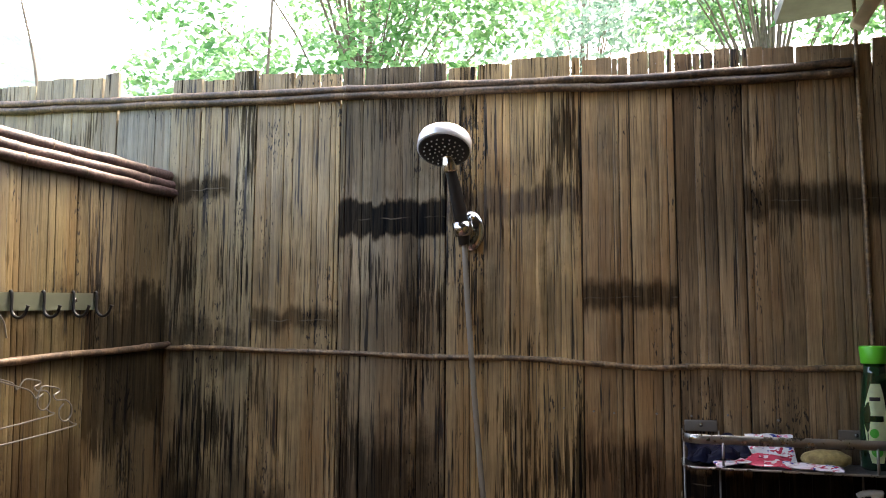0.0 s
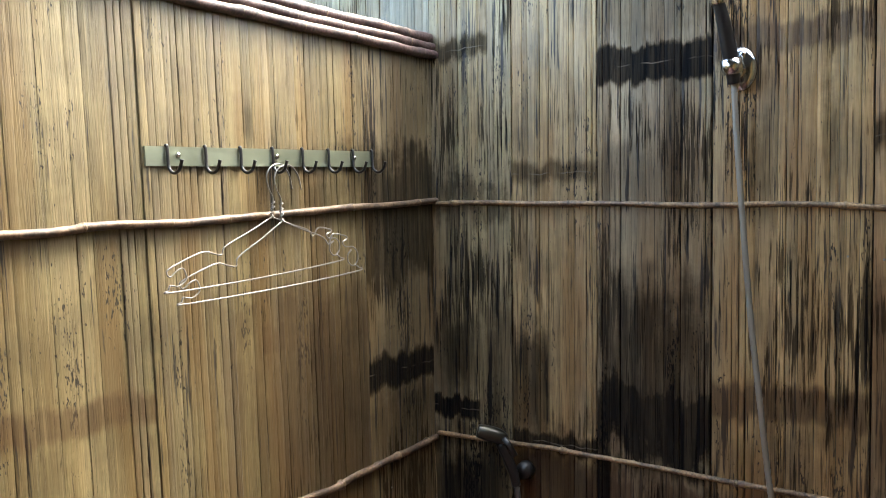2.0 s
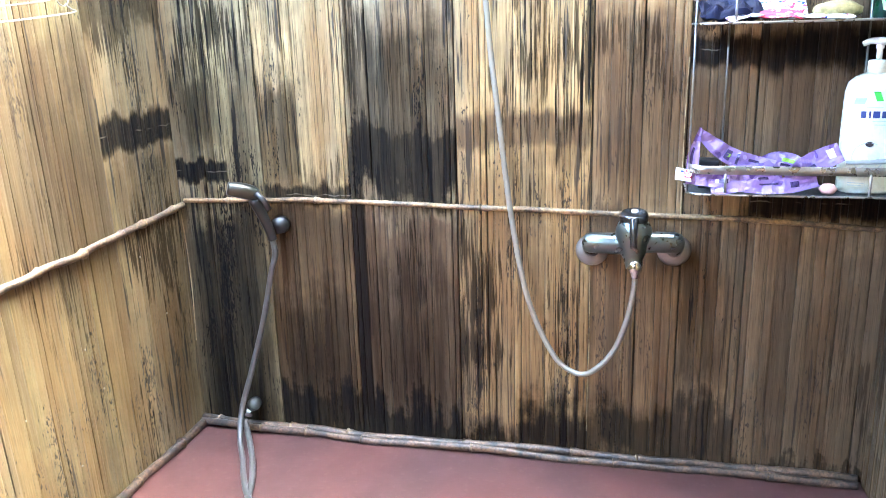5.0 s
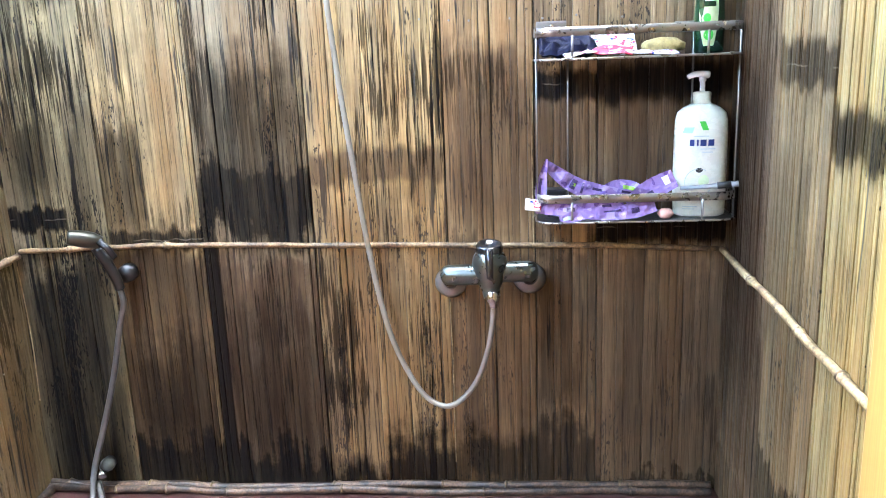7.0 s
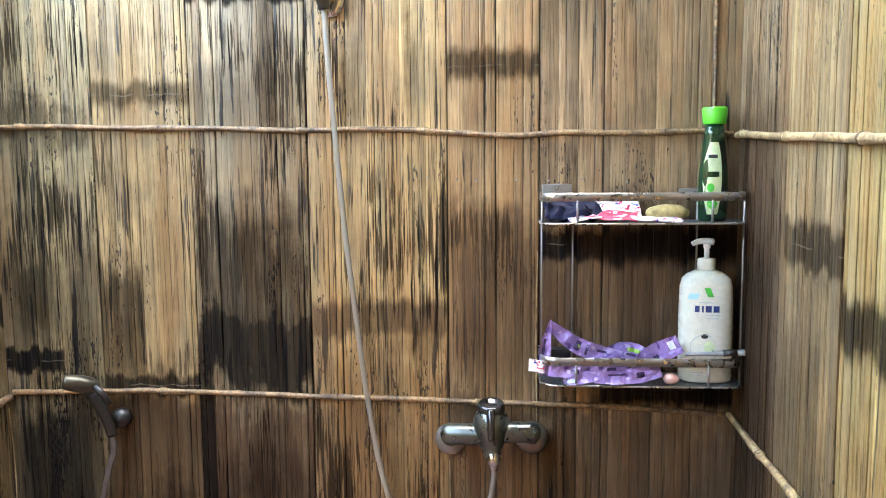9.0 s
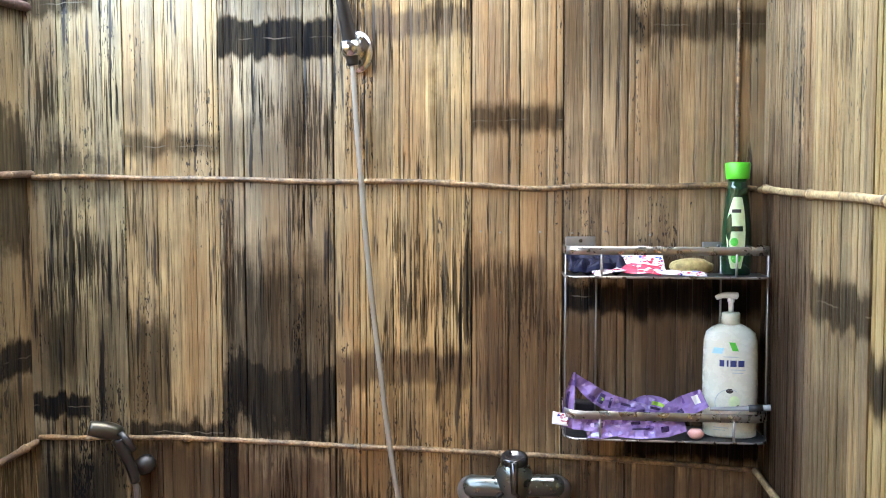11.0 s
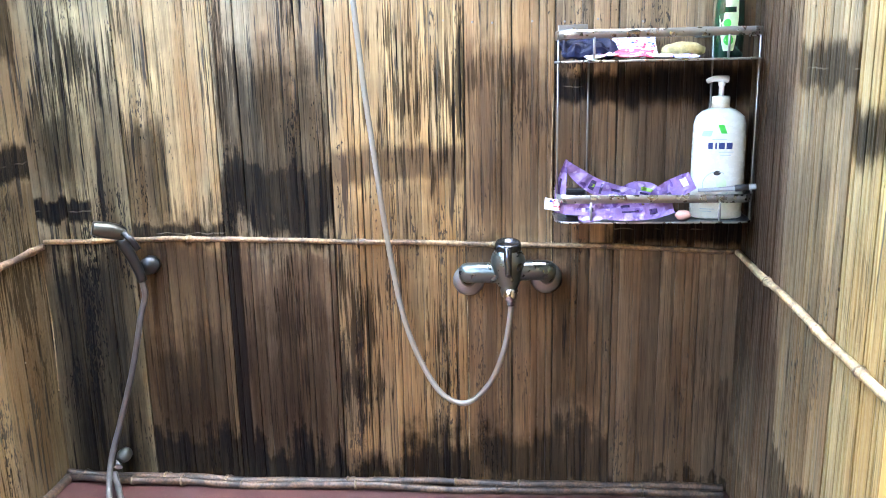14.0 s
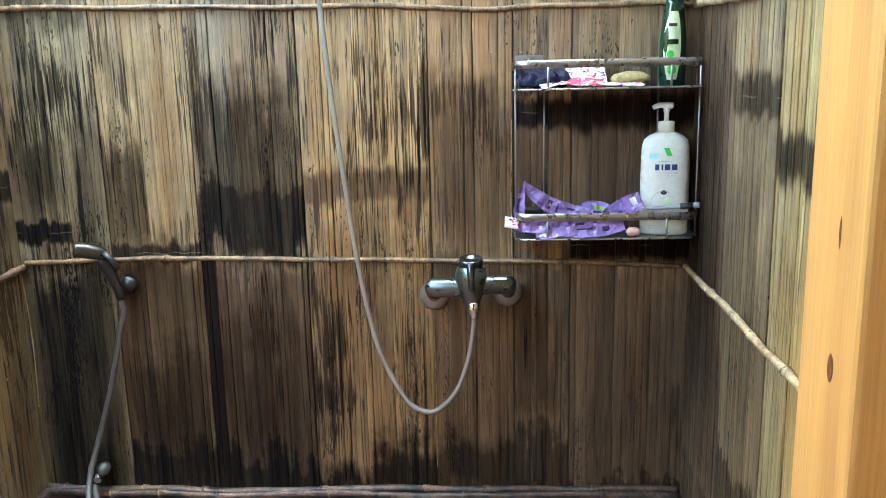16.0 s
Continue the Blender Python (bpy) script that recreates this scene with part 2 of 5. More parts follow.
def packet_material(name, base, inks, scale):
    """Printed film: a base colour with patches of ink."""
    g = Graph(name)
    c = base
    for i, ink in enumerate(inks):
        n = g.noise((scale, scale * 1.6, scale), 1, offset=(i * 7.3, i * 3.1, i))
        c = g.mix(g.step(n, 0.63, 0.645), c, ink)
    f = g.noise((300, 300, 300), 2)
    return g.finish(c, 0.22, f, 0.1, 0.0005)


PURPLE = packet_material("purple_packet_film", (0.28, 0.19, 0.43), ((0.16, 0.095, 0.29), (0.42, 0.32, 0.56)), 48)
GREENTICK = plain("lime_print", (0.30, 0.52, 0.06), 0.3, 0, 0.1, 60)
DEEPVIOLET = plain("deep_violet_print", (0.035, 0.018, 0.085), 0.3, 0, 0.2, 60)
WHITEPACK = packet_material("white_packet_film", (0.72, 0.70, 0.74), ((0.45, 0.03, 0.07), (0.04, 0.06, 0.30), (0.6, 0.25, 0.35)), 90)
REDPACK = packet_material("red_packet_film", (0.55, 0.05, 0.10), ((0.7, 0.65, 0.68), (0.2, 0.02, 0.05)), 80)


def floor_material():
    g = Graph("red_oxide_floor_paint")
    n = g.noise((5, 5, 5), 5)
    f = g.noise((60, 60, 60), 4)
    c = g.mix(g.step(n, 0.3, 0.7), (0.085, 0.036, 0.030), (0.062, 0.028, 0.024))
    c = g.mix(g.math("MULTIPLY", g.step(f, 0.55, 0.75), 0.3), c, (0.12, 0.075, 0.06))
    return g.finish(c, g.step(n, 0.3, 0.7, 0.28, 0.5), f, 0.15, 0.001)


def pine_material():
    g = Graph("varnished_pine")
    w = g.noise((17, 17, 0.9), 5)
    f = g.noise((300, 300, 6), 3)
    c = g.mix(g.step(w, 0.35, 0.72), (0.48, 0.262, 0.074), (0.36, 0.165, 0.041))
    c = g.scaled(c, g.step(f, 0.3, 0.7, 0.88, 1.1))
    return g.finish(c, 0.33, f, 0.15, 0.0006)


PINE = pine_material()
KNOT = plain("pine_knot", (0.11, 0.04, 0.012), 0.45, 0, 0.4, 90)
FLOORMAT = floor_material()


def leaf_material(name, a, b):
    g = Graph(name)
    isl = g.t.nodes.new("ShaderNodeNewGeometry").outputs["Random Per Island"]
    c = g.mix(isl, a, b)
    g.b.inputs["Subsurface Weight"].default_value = 0.0
    tr = g.t.nodes.new("ShaderNodeBsdfTranslucent")
    g.put(tr.inputs[0], c)
    mx = g.t.nodes.new("ShaderNodeMixShader")
    mx.inputs[0].default_value = 0.6
    m = g.finish(c, 0.45)
    g.t.links.new(g.b.outputs[0], mx.inputs[1])
    g.t.links.new(tr.outputs[0], mx.inputs[2])
    g.t.links.new(mx.outputs[0], g.t.nodes["Material Output"].inputs[0])
    return m


LEAF = leaf_material("fresh_leaves", (0.07, 0.20, 0.07), (0.27, 0.47, 0.22))
# leaf green paled and blued to carry the haze of distance
LEAF_FAR = leaf_material("haze_tinted_leaves", (0.12, 0.22, 0.16), (0.27, 0.38, 0.30))
BARK = plain("bark", (0.14, 0.11, 0.08), 0.8, 0, 0.3, 20, 0.6)
EARTH = plain("earth_and_grass", (0.09, 0.11, 0.05), 0.9, 0, 0.4, 1.5, 0.3)

# ---- mesh helpers ----


def mesh_object(name, verts, faces, material, parent=None, label="", smooth=False):
    me = bpy.data.meshes.new(name)
    me.from_pydata([tuple(v) for v in verts], [], faces)
    if smooth:
        me.polygons.foreach_set("use_smooth", [True] * len(me.polygons))
    me.materials.append(material)
    me.update()
    ob = new(name, me)
    ob.parent = parent
    if label:
        tagged(ob, label)
    return ob


def part(name, bm, material, parent, label="", smooth=False):
    me = bpy.data.meshes.new(name)
    bmesh.ops.recalc_face_normals(bm, faces=bm.faces)
    bm.to_mesh(me)
    bm.free()
    if smooth:
        me.polygons.foreach_set("use_smooth", [True] * len(me.polygons))
    me.materials.append(material)
    ob = new(name, me)
    ob.parent = parent
    if label:
        tagged(ob, label)
    return ob


def thing(name, place, label, category, group="", kind=""):
    ob = new(name)
    ob.empty_display_size = 0.05
    ob.location = place
    return tagged(ob, label, category, group, kind)


def box(lo, hi, bevel=0.0, seg=2):
    bm = bmesh.new()
    bmesh.ops.create_cube(bm, size=1.0)
    for v in bm.verts:
        v.co = Vector([(lo[i] + hi[i]) / 2 + v.co[i] * (hi[i] - lo[i]) for i in range(3)])
    if bevel:
        bmesh.ops.bevel(bm, geom=bm.edges[:], offset=bevel, segments=seg, affect="EDGES", profile=0.5)
    return bm


def smooth_path(pts, n):
    """Catmull-Rom points through pts."""
    p = [Vector(q) for q in pts]
    p = [p[0] * 2 - p[1]] + p + [p[-1] * 2 - p[-2]]
    out, m = [], len(p) - 3
    for k in range(n + 1):
        s = k / n * m
        i = min(int(s), m - 1)
        t = s - i
        a, b, c, d = p[i:i + 4]
        out.append(0.5 * (2 * b + (c - a) * t + (2 * a - 5 * b + 4 * c - d) * t * t + (3 * b - a - 3 * c + d) * t ** 3))
    return out


def tube(pts, radius, seg=8, bm=None, flat=1.0):
    """A tube round pts; radius is a number or a function of (index, share of the length)."""
    bm = bm or bmesh.new()
    pts = [Vector(p) for p in pts]
    n = len(pts)
    tang = [(pts[min(i + 1, n - 1)] - pts[max(i - 1, 0)]).normalized() for i in range(n)]
    side = tang[0].orthogonal().normalized()
    rings = []
    for i in range(n):
        side = (side - tang[i] * side.dot(tang[i])).normalized()
        up = tang[i].cross(side)
        r = radius(i, i / (n - 1)) if callable(radius) else radius
        rings.append([bm.verts.new(pts[i] + (side * math.cos(a) + up * math.sin(a) * flat) * r) for a in [2 * math.pi * k / seg for k in range(seg)]])
    for i in range(n - 1):
        for k in range(seg):
            bm.faces.new((rings[i][k], rings[i][(k + 1) % seg], rings[i + 1][(k + 1) % seg], rings[i + 1][k]))
    bm.faces.new(rings[0][::-1])
    bm.faces.new(rings[-1])
    return bm


def lathe(profile, seg=24, sx=1.0, sy=1.0, m=None):
    """A turned body from (radius, height) pairs."""
    bm = bmesh.new()
    rings = [[bm.verts.new((r * sx * math.cos(2 * math.pi * k / seg), r * sy * math.sin(2 * math.pi * k / seg), h)) for k in range(seg)] for r, h in profile]
    for a, b in zip(rings, rings[1:]):
        for k in range(seg):
            bm.faces.new((a[k], a[(k + 1) % seg], b[(k + 1) % seg], b[k]))
    bm.faces.new(rings[0][::-1])
    bm.faces.new(rings[-1])
    if m is not None:
        bmesh.ops.transform(bm, matrix=m, verts=bm.verts[:])
    return bm


def axis_matrix(place, direction):
    return Matrix.Translation(place) @ Vector(direction).to_track_quat("Z", "Y").to_matrix().to_4x4()


def pole(name, pts, r, material, label, seed, knots=0.17, category="bamboo rail", seg=8, bulge=0.7, wander=0.8):
    """A thin bamboo pole with swollen nodes and a slight wander."""
    rng = random.Random(seed)
    length = sum((Vector(b) - Vector(a)).length for a, b in zip(pts, pts[1:]))
    n = max(24, int(length / 0.008))
    path = smooth_path(pts, n)
    at, knot = rng.uniform(0.02, knots), []
    while at < length:
        knot.append((at / length, bulge * rng.uniform(0.3, 0.75)))
        at += knots * rng.uniform(0.6, 1.4)
    ph = rng.uniform(0, 50)
    path = [p + Vector((noise.noise((ph + i * 0.05, 1, 2)), noise.noise((ph, i * 0.05, 7)), noise.noise((3, ph, i * 0.05)))) * r * wander for i, p in enumerate(path)]

    def radius(i, s):
        k = sum(a * math.exp(-((s - c) * length / 0.006) ** 2) for c, a in knot)
        return r * (1 + k + 0.16 * noise.noise((ph + i * 0.11, 0, 0)))
    ob = part(name, tube(path, radius, seg), material, None, "", True)
    for c, a in knot:
        i = min(n - 1, max(1, int(c * n)))
        rr = radius(i, c) * 0.97
        along = path[i + 1] - path[i - 1]
        part("node_ring", lathe([(rr * 0.80, -0.0032), (rr * 1.02, -0.0012), (rr * 1.05, 0.0), (rr * 0.98, 0.0014), (rr * 0.80, 0.0034)], 10, 1, 1, axis_matrix(path[i], along)), NODE, ob, "", True)
    return tagged(ob, label, category, "", "")


# ---- walls of flattened bamboo ----


def slat(u0, u1, z0, z1, out, material, parent, rng, warp=None, name="bamboo_slat", split=0.0):
    """One upright strip of split bamboo: a thin, nearly flat board with uneven edges; split narrows its first edge towards the free top."""
    n = max(4, int((z1 - z0) / 0.11))
    levels = [z0 + (z1 - 0.085 - z0) * i / n for i in range(n + 1)] + [z1]
    n += 1
    w = u1 - u0
    verts, faces = [], []
    ph = rng.uniform(0, 100)
    for i, z in enumerate(levels):
        e0 = 0.0012 * noise.noise((ph, z * 7, 0)) + (split if i == n else 0)
        e1 = 0.0012 * noise.noise((ph, z * 7, 9))
        o = out + 0.0012 * noise.noise((ph + 5, z * 3, 4))
        row = [(u0 + e0, 0.0), (u0 + e0, -o + 0.0004), (u0 + 0.2 * w + 0.8 * e0, -o - 0.0003), (u0 + 0.78 * w, -o - 0.0003), (u1 + e1, -o + 0.0004), (u1 + e1, 0.0)]
        dz = rng.uniform(-0.001, 0.001) if i == n else 0
        for k, (a, b) in enumerate(row):
            zz = z + (dz + 0.002 * noise.noise((a * 90, ph, 1)) if i == n else 0)
            verts.append((a, b + (warp(a, zz) if warp else 0), zz))
    c = 6
    for i in range(n):
        for k in range(c):
            faces.append((i * c + k, i * c + (k + 1) % c, (i + 1) * c + (k + 1) % c, (i + 1) * c + k))
    faces.append(tuple(range(c))[::-1])
    faces.append(tuple(n * c + k for k in range(c)))
    return mesh_object(name, verts, faces, material, parent)


def panel(u0, u1, z0, top, material, parent, seed, warp=None, widths=(0.016, 0.034), opengap=0.0):
    """A flattened bamboo culm, split into strips that share one tone."""
    rng = random.Random(seed)
    u, lift = u0 + 0.0008, rng.uniform(0.007, 0.0105)
    run, tops = 0, 0.0
    while u < u1 - 0.004:
        w = min(widths[0] + (widths[1] - widths[0]) * rng.random() ** 1.8, u1 - u)
        if u1 - (u + w) < 0.008:
            w = u1 - u
        split = 0.0
        if run <= 0:
            run, tops, split = rng.randint(3, 6), rng.uniform(-0.010, 0.008), opengap
            u += 0.3 * opengap
            w -= 0.3 * opengap
        run -= 1
        gap = rng.choice((0.0004, 0.0006, 0.0008, 0.0016))
        slat(u, u + w - gap, z0, top(u) + tops, lift + rng.uniform(-0.0007, 0.0007), material, parent, rng, warp, split=split)
        u += w


def slab(name, u0, u1, z0, z1, thick, material, warp=None, label="", n=16):
    """The backing of a wall: a closed sheet behind the strips."""
    verts, faces = [], []
    for i in range(n + 1):
        u = u0 + (u1 - u0) * i / n
        for z, d in ((z0, 0.0005), (z1, 0.0005), (z1, thick), (z0, thick)):
            verts.append((u, d + (warp(u, z) if warp else 0), z))
    for i in range(n):
        for k in range(4):
            faces.append((i * 4 + k, i * 4 + (k + 1) % 4, i * 4 + 4 + (k + 1) % 4, i * 4 + 4 + k))
    faces += [(0, 1, 2, 3), (n * 4 + 3, n * 4 + 2, n * 4 + 1, n * 4)]
    ob = mesh_object(name, verts, faces, material)
    return tagged(ob, label, "wall", "", "structure")


BACKING = plain("dark_bamboo_backing", (0.035, 0.026, 0.018), 0.8, 0, 0.4, 30)

# ground and floor
ground = mesh_object("ground", [(-600, -600, -0.12), (600, -600, -0.12), (600, 600, -0.12), (-600, 600, -0.12)], [(0, 1, 2, 3)], EARTH)
tagged(ground, "grassy earth ground beyond the bamboo fence", "ground", "", "structure")
fl = part("floor", box((-0.35, -2.5, -0.1), (1.6, 0.02, 0.0)), FLOORMAT, None)
tagged(fl, "smooth red oxide painted concrete floor", "floor", "", "structure")

# back wall, a fence whose strips rise above the top rail
wall_north = slab("wall_north", -1.7, 1.44, 0.0, 1.535, 0.014, BACKING, None, "back wall of flattened mouldy bamboo culms")


def fence_top(u):
    return 1.616 - 0.033 * u if u > 0 else 1.630 - 0.02 * u


# besides the real stains, wide low bands paint in shade towards the floor
A = bamboo("bamboo_a", (0.245, 0.186, 0.084), 0.66, ((0, 0.15, 1.345, 1.390, 0.78, 0.012, 0), (0, 0.127, 0.560, 0.610, 0.99, 0.008, 0), (0, 0.21, -0.1, 0.52, 0.93, 0.08, 0), (0, 0.14, 0.60, 0.82, 0.82, 0.09, 0), (0.13, 0.21, 0.45, 0.84, 0.8, 0.08, 0), (0, 0.2, 1.0, 1.08, 0.6, 0.03, 0)), 0.4, 1.0)
B = bamboo("bamboo_b", (0.306, 0.209, 0.087), 0.38, ((0.13, 0.40, 1.070, 1.115, 0.72, 0.014, 0), (0.14, 0.40, 0.518, 0.558, 0.93, 0.01, 0), (0.2, 0.40, 0.06, 0.52, 0.90, 0.05, 1), (0.2, 0.40, 0.05, 0.36, 0.75, 0.1, 0), (0.2, 0.40, 0.36, 0.56, 0.4, 0.06, 0), (0.2, 0.40, -0.05, 0.11, 0.95, 0.04, 0), (0.15, 0.29, 0.55, 0.78, 0.75, 0.06, 0)), 0.2, 3.0)
C = bamboo("bamboo_c", (0.262, 0.192, 0.095), 0.66, ((0.39, 0.63, 1.255, 1.330, 0.97, 0.008, 0), (0.39, 0.63, 0.525, 0.690, 0.94, 0.035, 0), (0.39, 0.63, 0.55, 0.86, 0.80, 0.09, 0), (0.39, 0.63, 1.02, 1.16, 0.3, 0.05, 0), (0.39, 0.63, 1.33, 1.62, 0.5, 0.05, 0), (0.53, 0.56, 1.0, 1.3, 0.6, 0.05, 0), (0.39, 0.63, 0.06, 0.50, 0.95, 0.04, 1), (0.39, 0.425, 0.05, 0.55, 0.92, 0.03, 0), (0.39, 0.63, 0.05, 0.40, 0.6, 0.1, 0), (0.39, 0.63, -0.05, 0.10, 0.95, 0.03, 0)), 0.18, 5.0)
D = bamboo("bamboo_d", (0.410, 0.262, 0.100), 0.62, ((0.6, 0.88, 1.285, 1.340, 0.8, 0.010, 1), (0.6, 0.88, 0.640, 0.705, 0.9, 0.012, 1), (0.6, 0.88, 0.50, 0.64, 0.45, 0.06, 1), (0.735, 0.90, -0.02, 0.125, 0.90, 0.045, 0), (0.6, 0.9, -0.02, 0.10, 0.9, 0.03, 1), (0.6, 0.9, 0.0, 0.50, 0.58, 0.04, 1), (0.6, 0.76, -0.05, 0.05, 0.92, 0.03, 0), (0.797, 0.822, 1.05, 1.24, 0.65, 0.06, 0), (0.68, 0.72, 1.02, 1.18, 0.5, 0.05, 0), (0.68, 0.88, 1.06, 1.22, 0.2, 0.05, 0), (0.795, 0.88, 0.10, 0.52, 0.5, 0.06, 1)), 0.05, 7.0)
F1 = bamboo("bamboo_e", (0.370, 0.228, 0.092), 0.28, ((0.86, 1.05, 1.108, 1.160, 0.82, 0.014, 0), (0.86, 1.05, 0.54, 0.86, 0.88, 0.08, 1), (0.86, 1.05, -0.03, 0.12, 0.90, 0.05, 0), (0.86, 1.05, 0.10, 0.52, 0.88, 0.05, 1)), 0.25, 9.0)
# F2, F3: brown behind the caddy, dark bands directly below both trays
F2 = bamboo("bamboo_f", (0.310, 0.196, 0.088), 0.3, ((1.03, 1.17, 0.785, 0.84, 0.94, 0.010, 0), (1.03, 1.17, -0.03, 0.16, 0.86, 0.05, 0), (1.03, 1.17, 0.15, 0.52, 0.75, 0.06, 0), (1.03, 1.17, 1.20, 1.55, 0.5, 0.07, 0), (1.03, 1.17, 0.55, 0.84, 0.85, 0.07, 1)), 0.2, 11.0)
F3 = bamboo("bamboo_g", (0.310, 0.200, 0.090), 0.24, ((1.15, 1.42, 1.268, 1.330, 0.78, 0.015, 0), (1.03, 1.42, 0.512, 0.575, 0.97, 0.012, 0), (1.15, 1.42, -0.02, 0.03, 0.85, 0.02, 0), (1.15, 1.42, 0.0, 0.48, 0.35, 0.1, 0), (1.15, 1.42, 0.0, 0.50, 0.66, 0.04, 1), (1.15, 1.42, 0.52, 0.90, 0.92, 0.08, 1), (1.15, 1.42, 0.775, 0.85, 0.96, 0.02, 0)), 0.2, 13.0)
OUTER = bamboo("bamboo_outer", (0.265, 0.215, 0.114), 0.3, (), 0.5, 15.0)
PALE = bamboo("bamboo_short", (0.179, 0.165, 0.112), 0.1, (), 0.7, 17.0)
for i, (u0, u1, m, gap) in enumerate(((0.0, 0.205, A, 0.003), (0.205, 0.395, B, 0.003), (0.395, 0.617, C, 0.003), (0.617, 0.876, D, 0.003), (0.876, 1.043, F1, 0.003), (1.043, 1.158, F2, 0.003), (1.158, 1.425, F3, 0.003))):
    panel(u0, u1, 0.0, fence_top, m, wall_north, 20 + i, None, (0.011, 0.038), gap)
for i, (u0, u1, low) in enumerate(((-1.62, -1.40, 0), (-1.40, -1.2, 0), (-1.20, -1.0, 0), (-1.0, -0.80, 0), (-0.80, -0.585, 0), (-0.585, -0.36, 0), (-0.36, -0.137, 0), (-0.137, 0.0, 1))):
    panel(u0, u1, 0.0, (lambda u: 1.574) if low else fence_top, PALE if low else OUTER, wall_north, 40 + i, None, (0.022, 0.05), 0.004)

# left wall: leans outward a little more the nearer it comes to the door side
TOP_WEST = 1.385


def west_warp(u, z):
    return 0.085 * z * abs(u)


def west(u, z, out=0.0):
    """A place on the left wall: u along it (0 in the corner, negative away from it), out towards the room."""
    return (-0.085 * z * abs(u) + out, u, z)


wall_west = slab("wall_west", -2.5, 0.0, 0.0, 1.37, 0.014, BACKING, west_warp, "side wall of tan flattened bamboo culms")
wall_west.matrix_world = pose(0.0, 0, 0, 0, 0, 90)
# node stains, plus soft low and corner bands that put shade into the colour
W1 = bamboo("bamboo_w1", (0.189, 0.137, 0.061), 0.55, ((-0.24, 0.01, 0.650, 0.720, 0.95, 0.012, 0), (-0.24, 0.01, 0.86, 1.17, 0.85, 0.06, 0), (-0.24, 0.01, 0.5, 0.66, 0.5, 0.08, 0), (-0.1, 0.01, 0.0, 0.5, 0.5, 0.1, 0), (-0.16, 0.01, 1.17, 1.45, 0.4, 0.08, 0)), 0.3, 21.0, 0.40)
W2 = bamboo("bamboo_w2", (0.181, 0.134, 0.056), 0.2, ((-0.52, -0.2, 0.760, 0.820, 0.75, 0.012, 1), (-0.5, -0.2, 0.98, 1.12, 0.55, 0.05, 0), (-0.5, -0.2, 0.40, 0.88, 0.7, 0.1, 1), (-0.42, -0.22, 0.5, 0.8, 0.35, 0.1, 0)), 0.25, 23.0, 0.40)
W3 = bamboo("bamboo_w3", (0.160, 0.121, 0.051), 0.04, ((-0.60, -0.45, 0.40, 0.88, 0.45, 0.1, 1), (-0.52, -0.4, 1.14, 1.20, 0.5, 0.02, 0), (-0.8, -0.4, 0.46, 0.54, 0.4, 0.03, 1), (-0.62, -0.5, 0.30, 0.50, 0.4, 0.05, 1)), 0.1, 25.0, 0.40)
W4 = bamboo("bamboo_w4", (0.143, 0.110, 0.048), 0.04, ((-1.2, -0.7, 0.70, 0.745, 0.7, 0.010, 1),), 0.05, 27.0, 0.40)
for i, (u0, u1, m) in enumerate(((-0.228, 0.0, W1), (-0.50, -0.228, W2), (-0.715, -0.50, W3), (-0.93, -0.715, W4), (-1.15, -0.93, W4), (-1.4, -1.15, W3), (-1.65, -1.4, W4), (-1.95, -1.65, W3), (-2.2, -1.95, W4), (-2.49, -2.2, W3))):
    panel(u0, u1, 0.0, lambda u: TOP_WEST, m, wall_west, 60 + i, west_warp, (0.012, 0.042))

# right wall, up under the roof
wall_east = slab("wall_east", 0.0, 0.86, 0.0, 1.745, 0.014, BACKING, None, "far side wall of flattened bamboo culms")
wall_east.matrix_world = pose(1.404, 0, 0, 0, 0, -90)
# wide soft bands on E1 and E2 paint shade low down and in the corner
E1 = bamboo("bamboo_r1", (0.250, 0.165, 0.076), 0.4, ((-0.1, 0.5, 0.05, 0.45, 0.75, 0.15, 0), (0, 0.24, 0.10, 0.85, 0.66, 0.12, 0), (0, 0.3, -0.05, 0.12, 0.7, 0.06, 0), (0, 0.26, 0.30, 1.08, 0.95, 0.1, 1)), 0.3, 31.0)
E2 = bamboo("bamboo_r2", (0.265, 0.182, 0.076), 0.16, ((0.24, 0.47, 0.805, 0.875, 0.85, 0.014, 0), (0.2, 0.45, 0.05, 0.24, 0.85, 0.03, 0), (0.2, 0.47, 0.20, 0.8, 0.55, 0.14, 0)), 0.2, 33.0)
E3 = bamboo("bamboo_r3", (0.330, 0.240, 0.086), 0.1, ((0.46, 0.66, 0.725, 0.795, 0.88, 0.016, 0),), 0.08, 35.0)
for i, (u0, u1, m) in enumerate(((0.0, 0.255, E1), (0.255, 0.465, E2), (0.465, 0.66, E3), (0.66, 0.86, E3))):
    panel(u0, u1, 0.0, lambda u: 1.735, m, wall_east, 80 + i, None, (0.007, 0.026))

# unseen walls added behind the camera, tall and dark to hold light back
CLOSING = bamboo("bamboo_closing", (0.15, 0.115, 0.06), 0.4, (), 0.3, 41.0)
ws = part("wall_south", box((-0.75, -2.56, 0.0), (1.56, -2.5, 1.75)), CLOSING, None)
tagged(ws, "unseen bamboo wall added to shut out light from behind", "wall", "", "structure")
wse = part("wall_southeast", box((1.394, -2.5, 0.0), (1.45, -1.76, 1.75)), CLOSING, None)
tagged(wse, "unseen bamboo wall added beside the pine door", "wall", "", "structure")

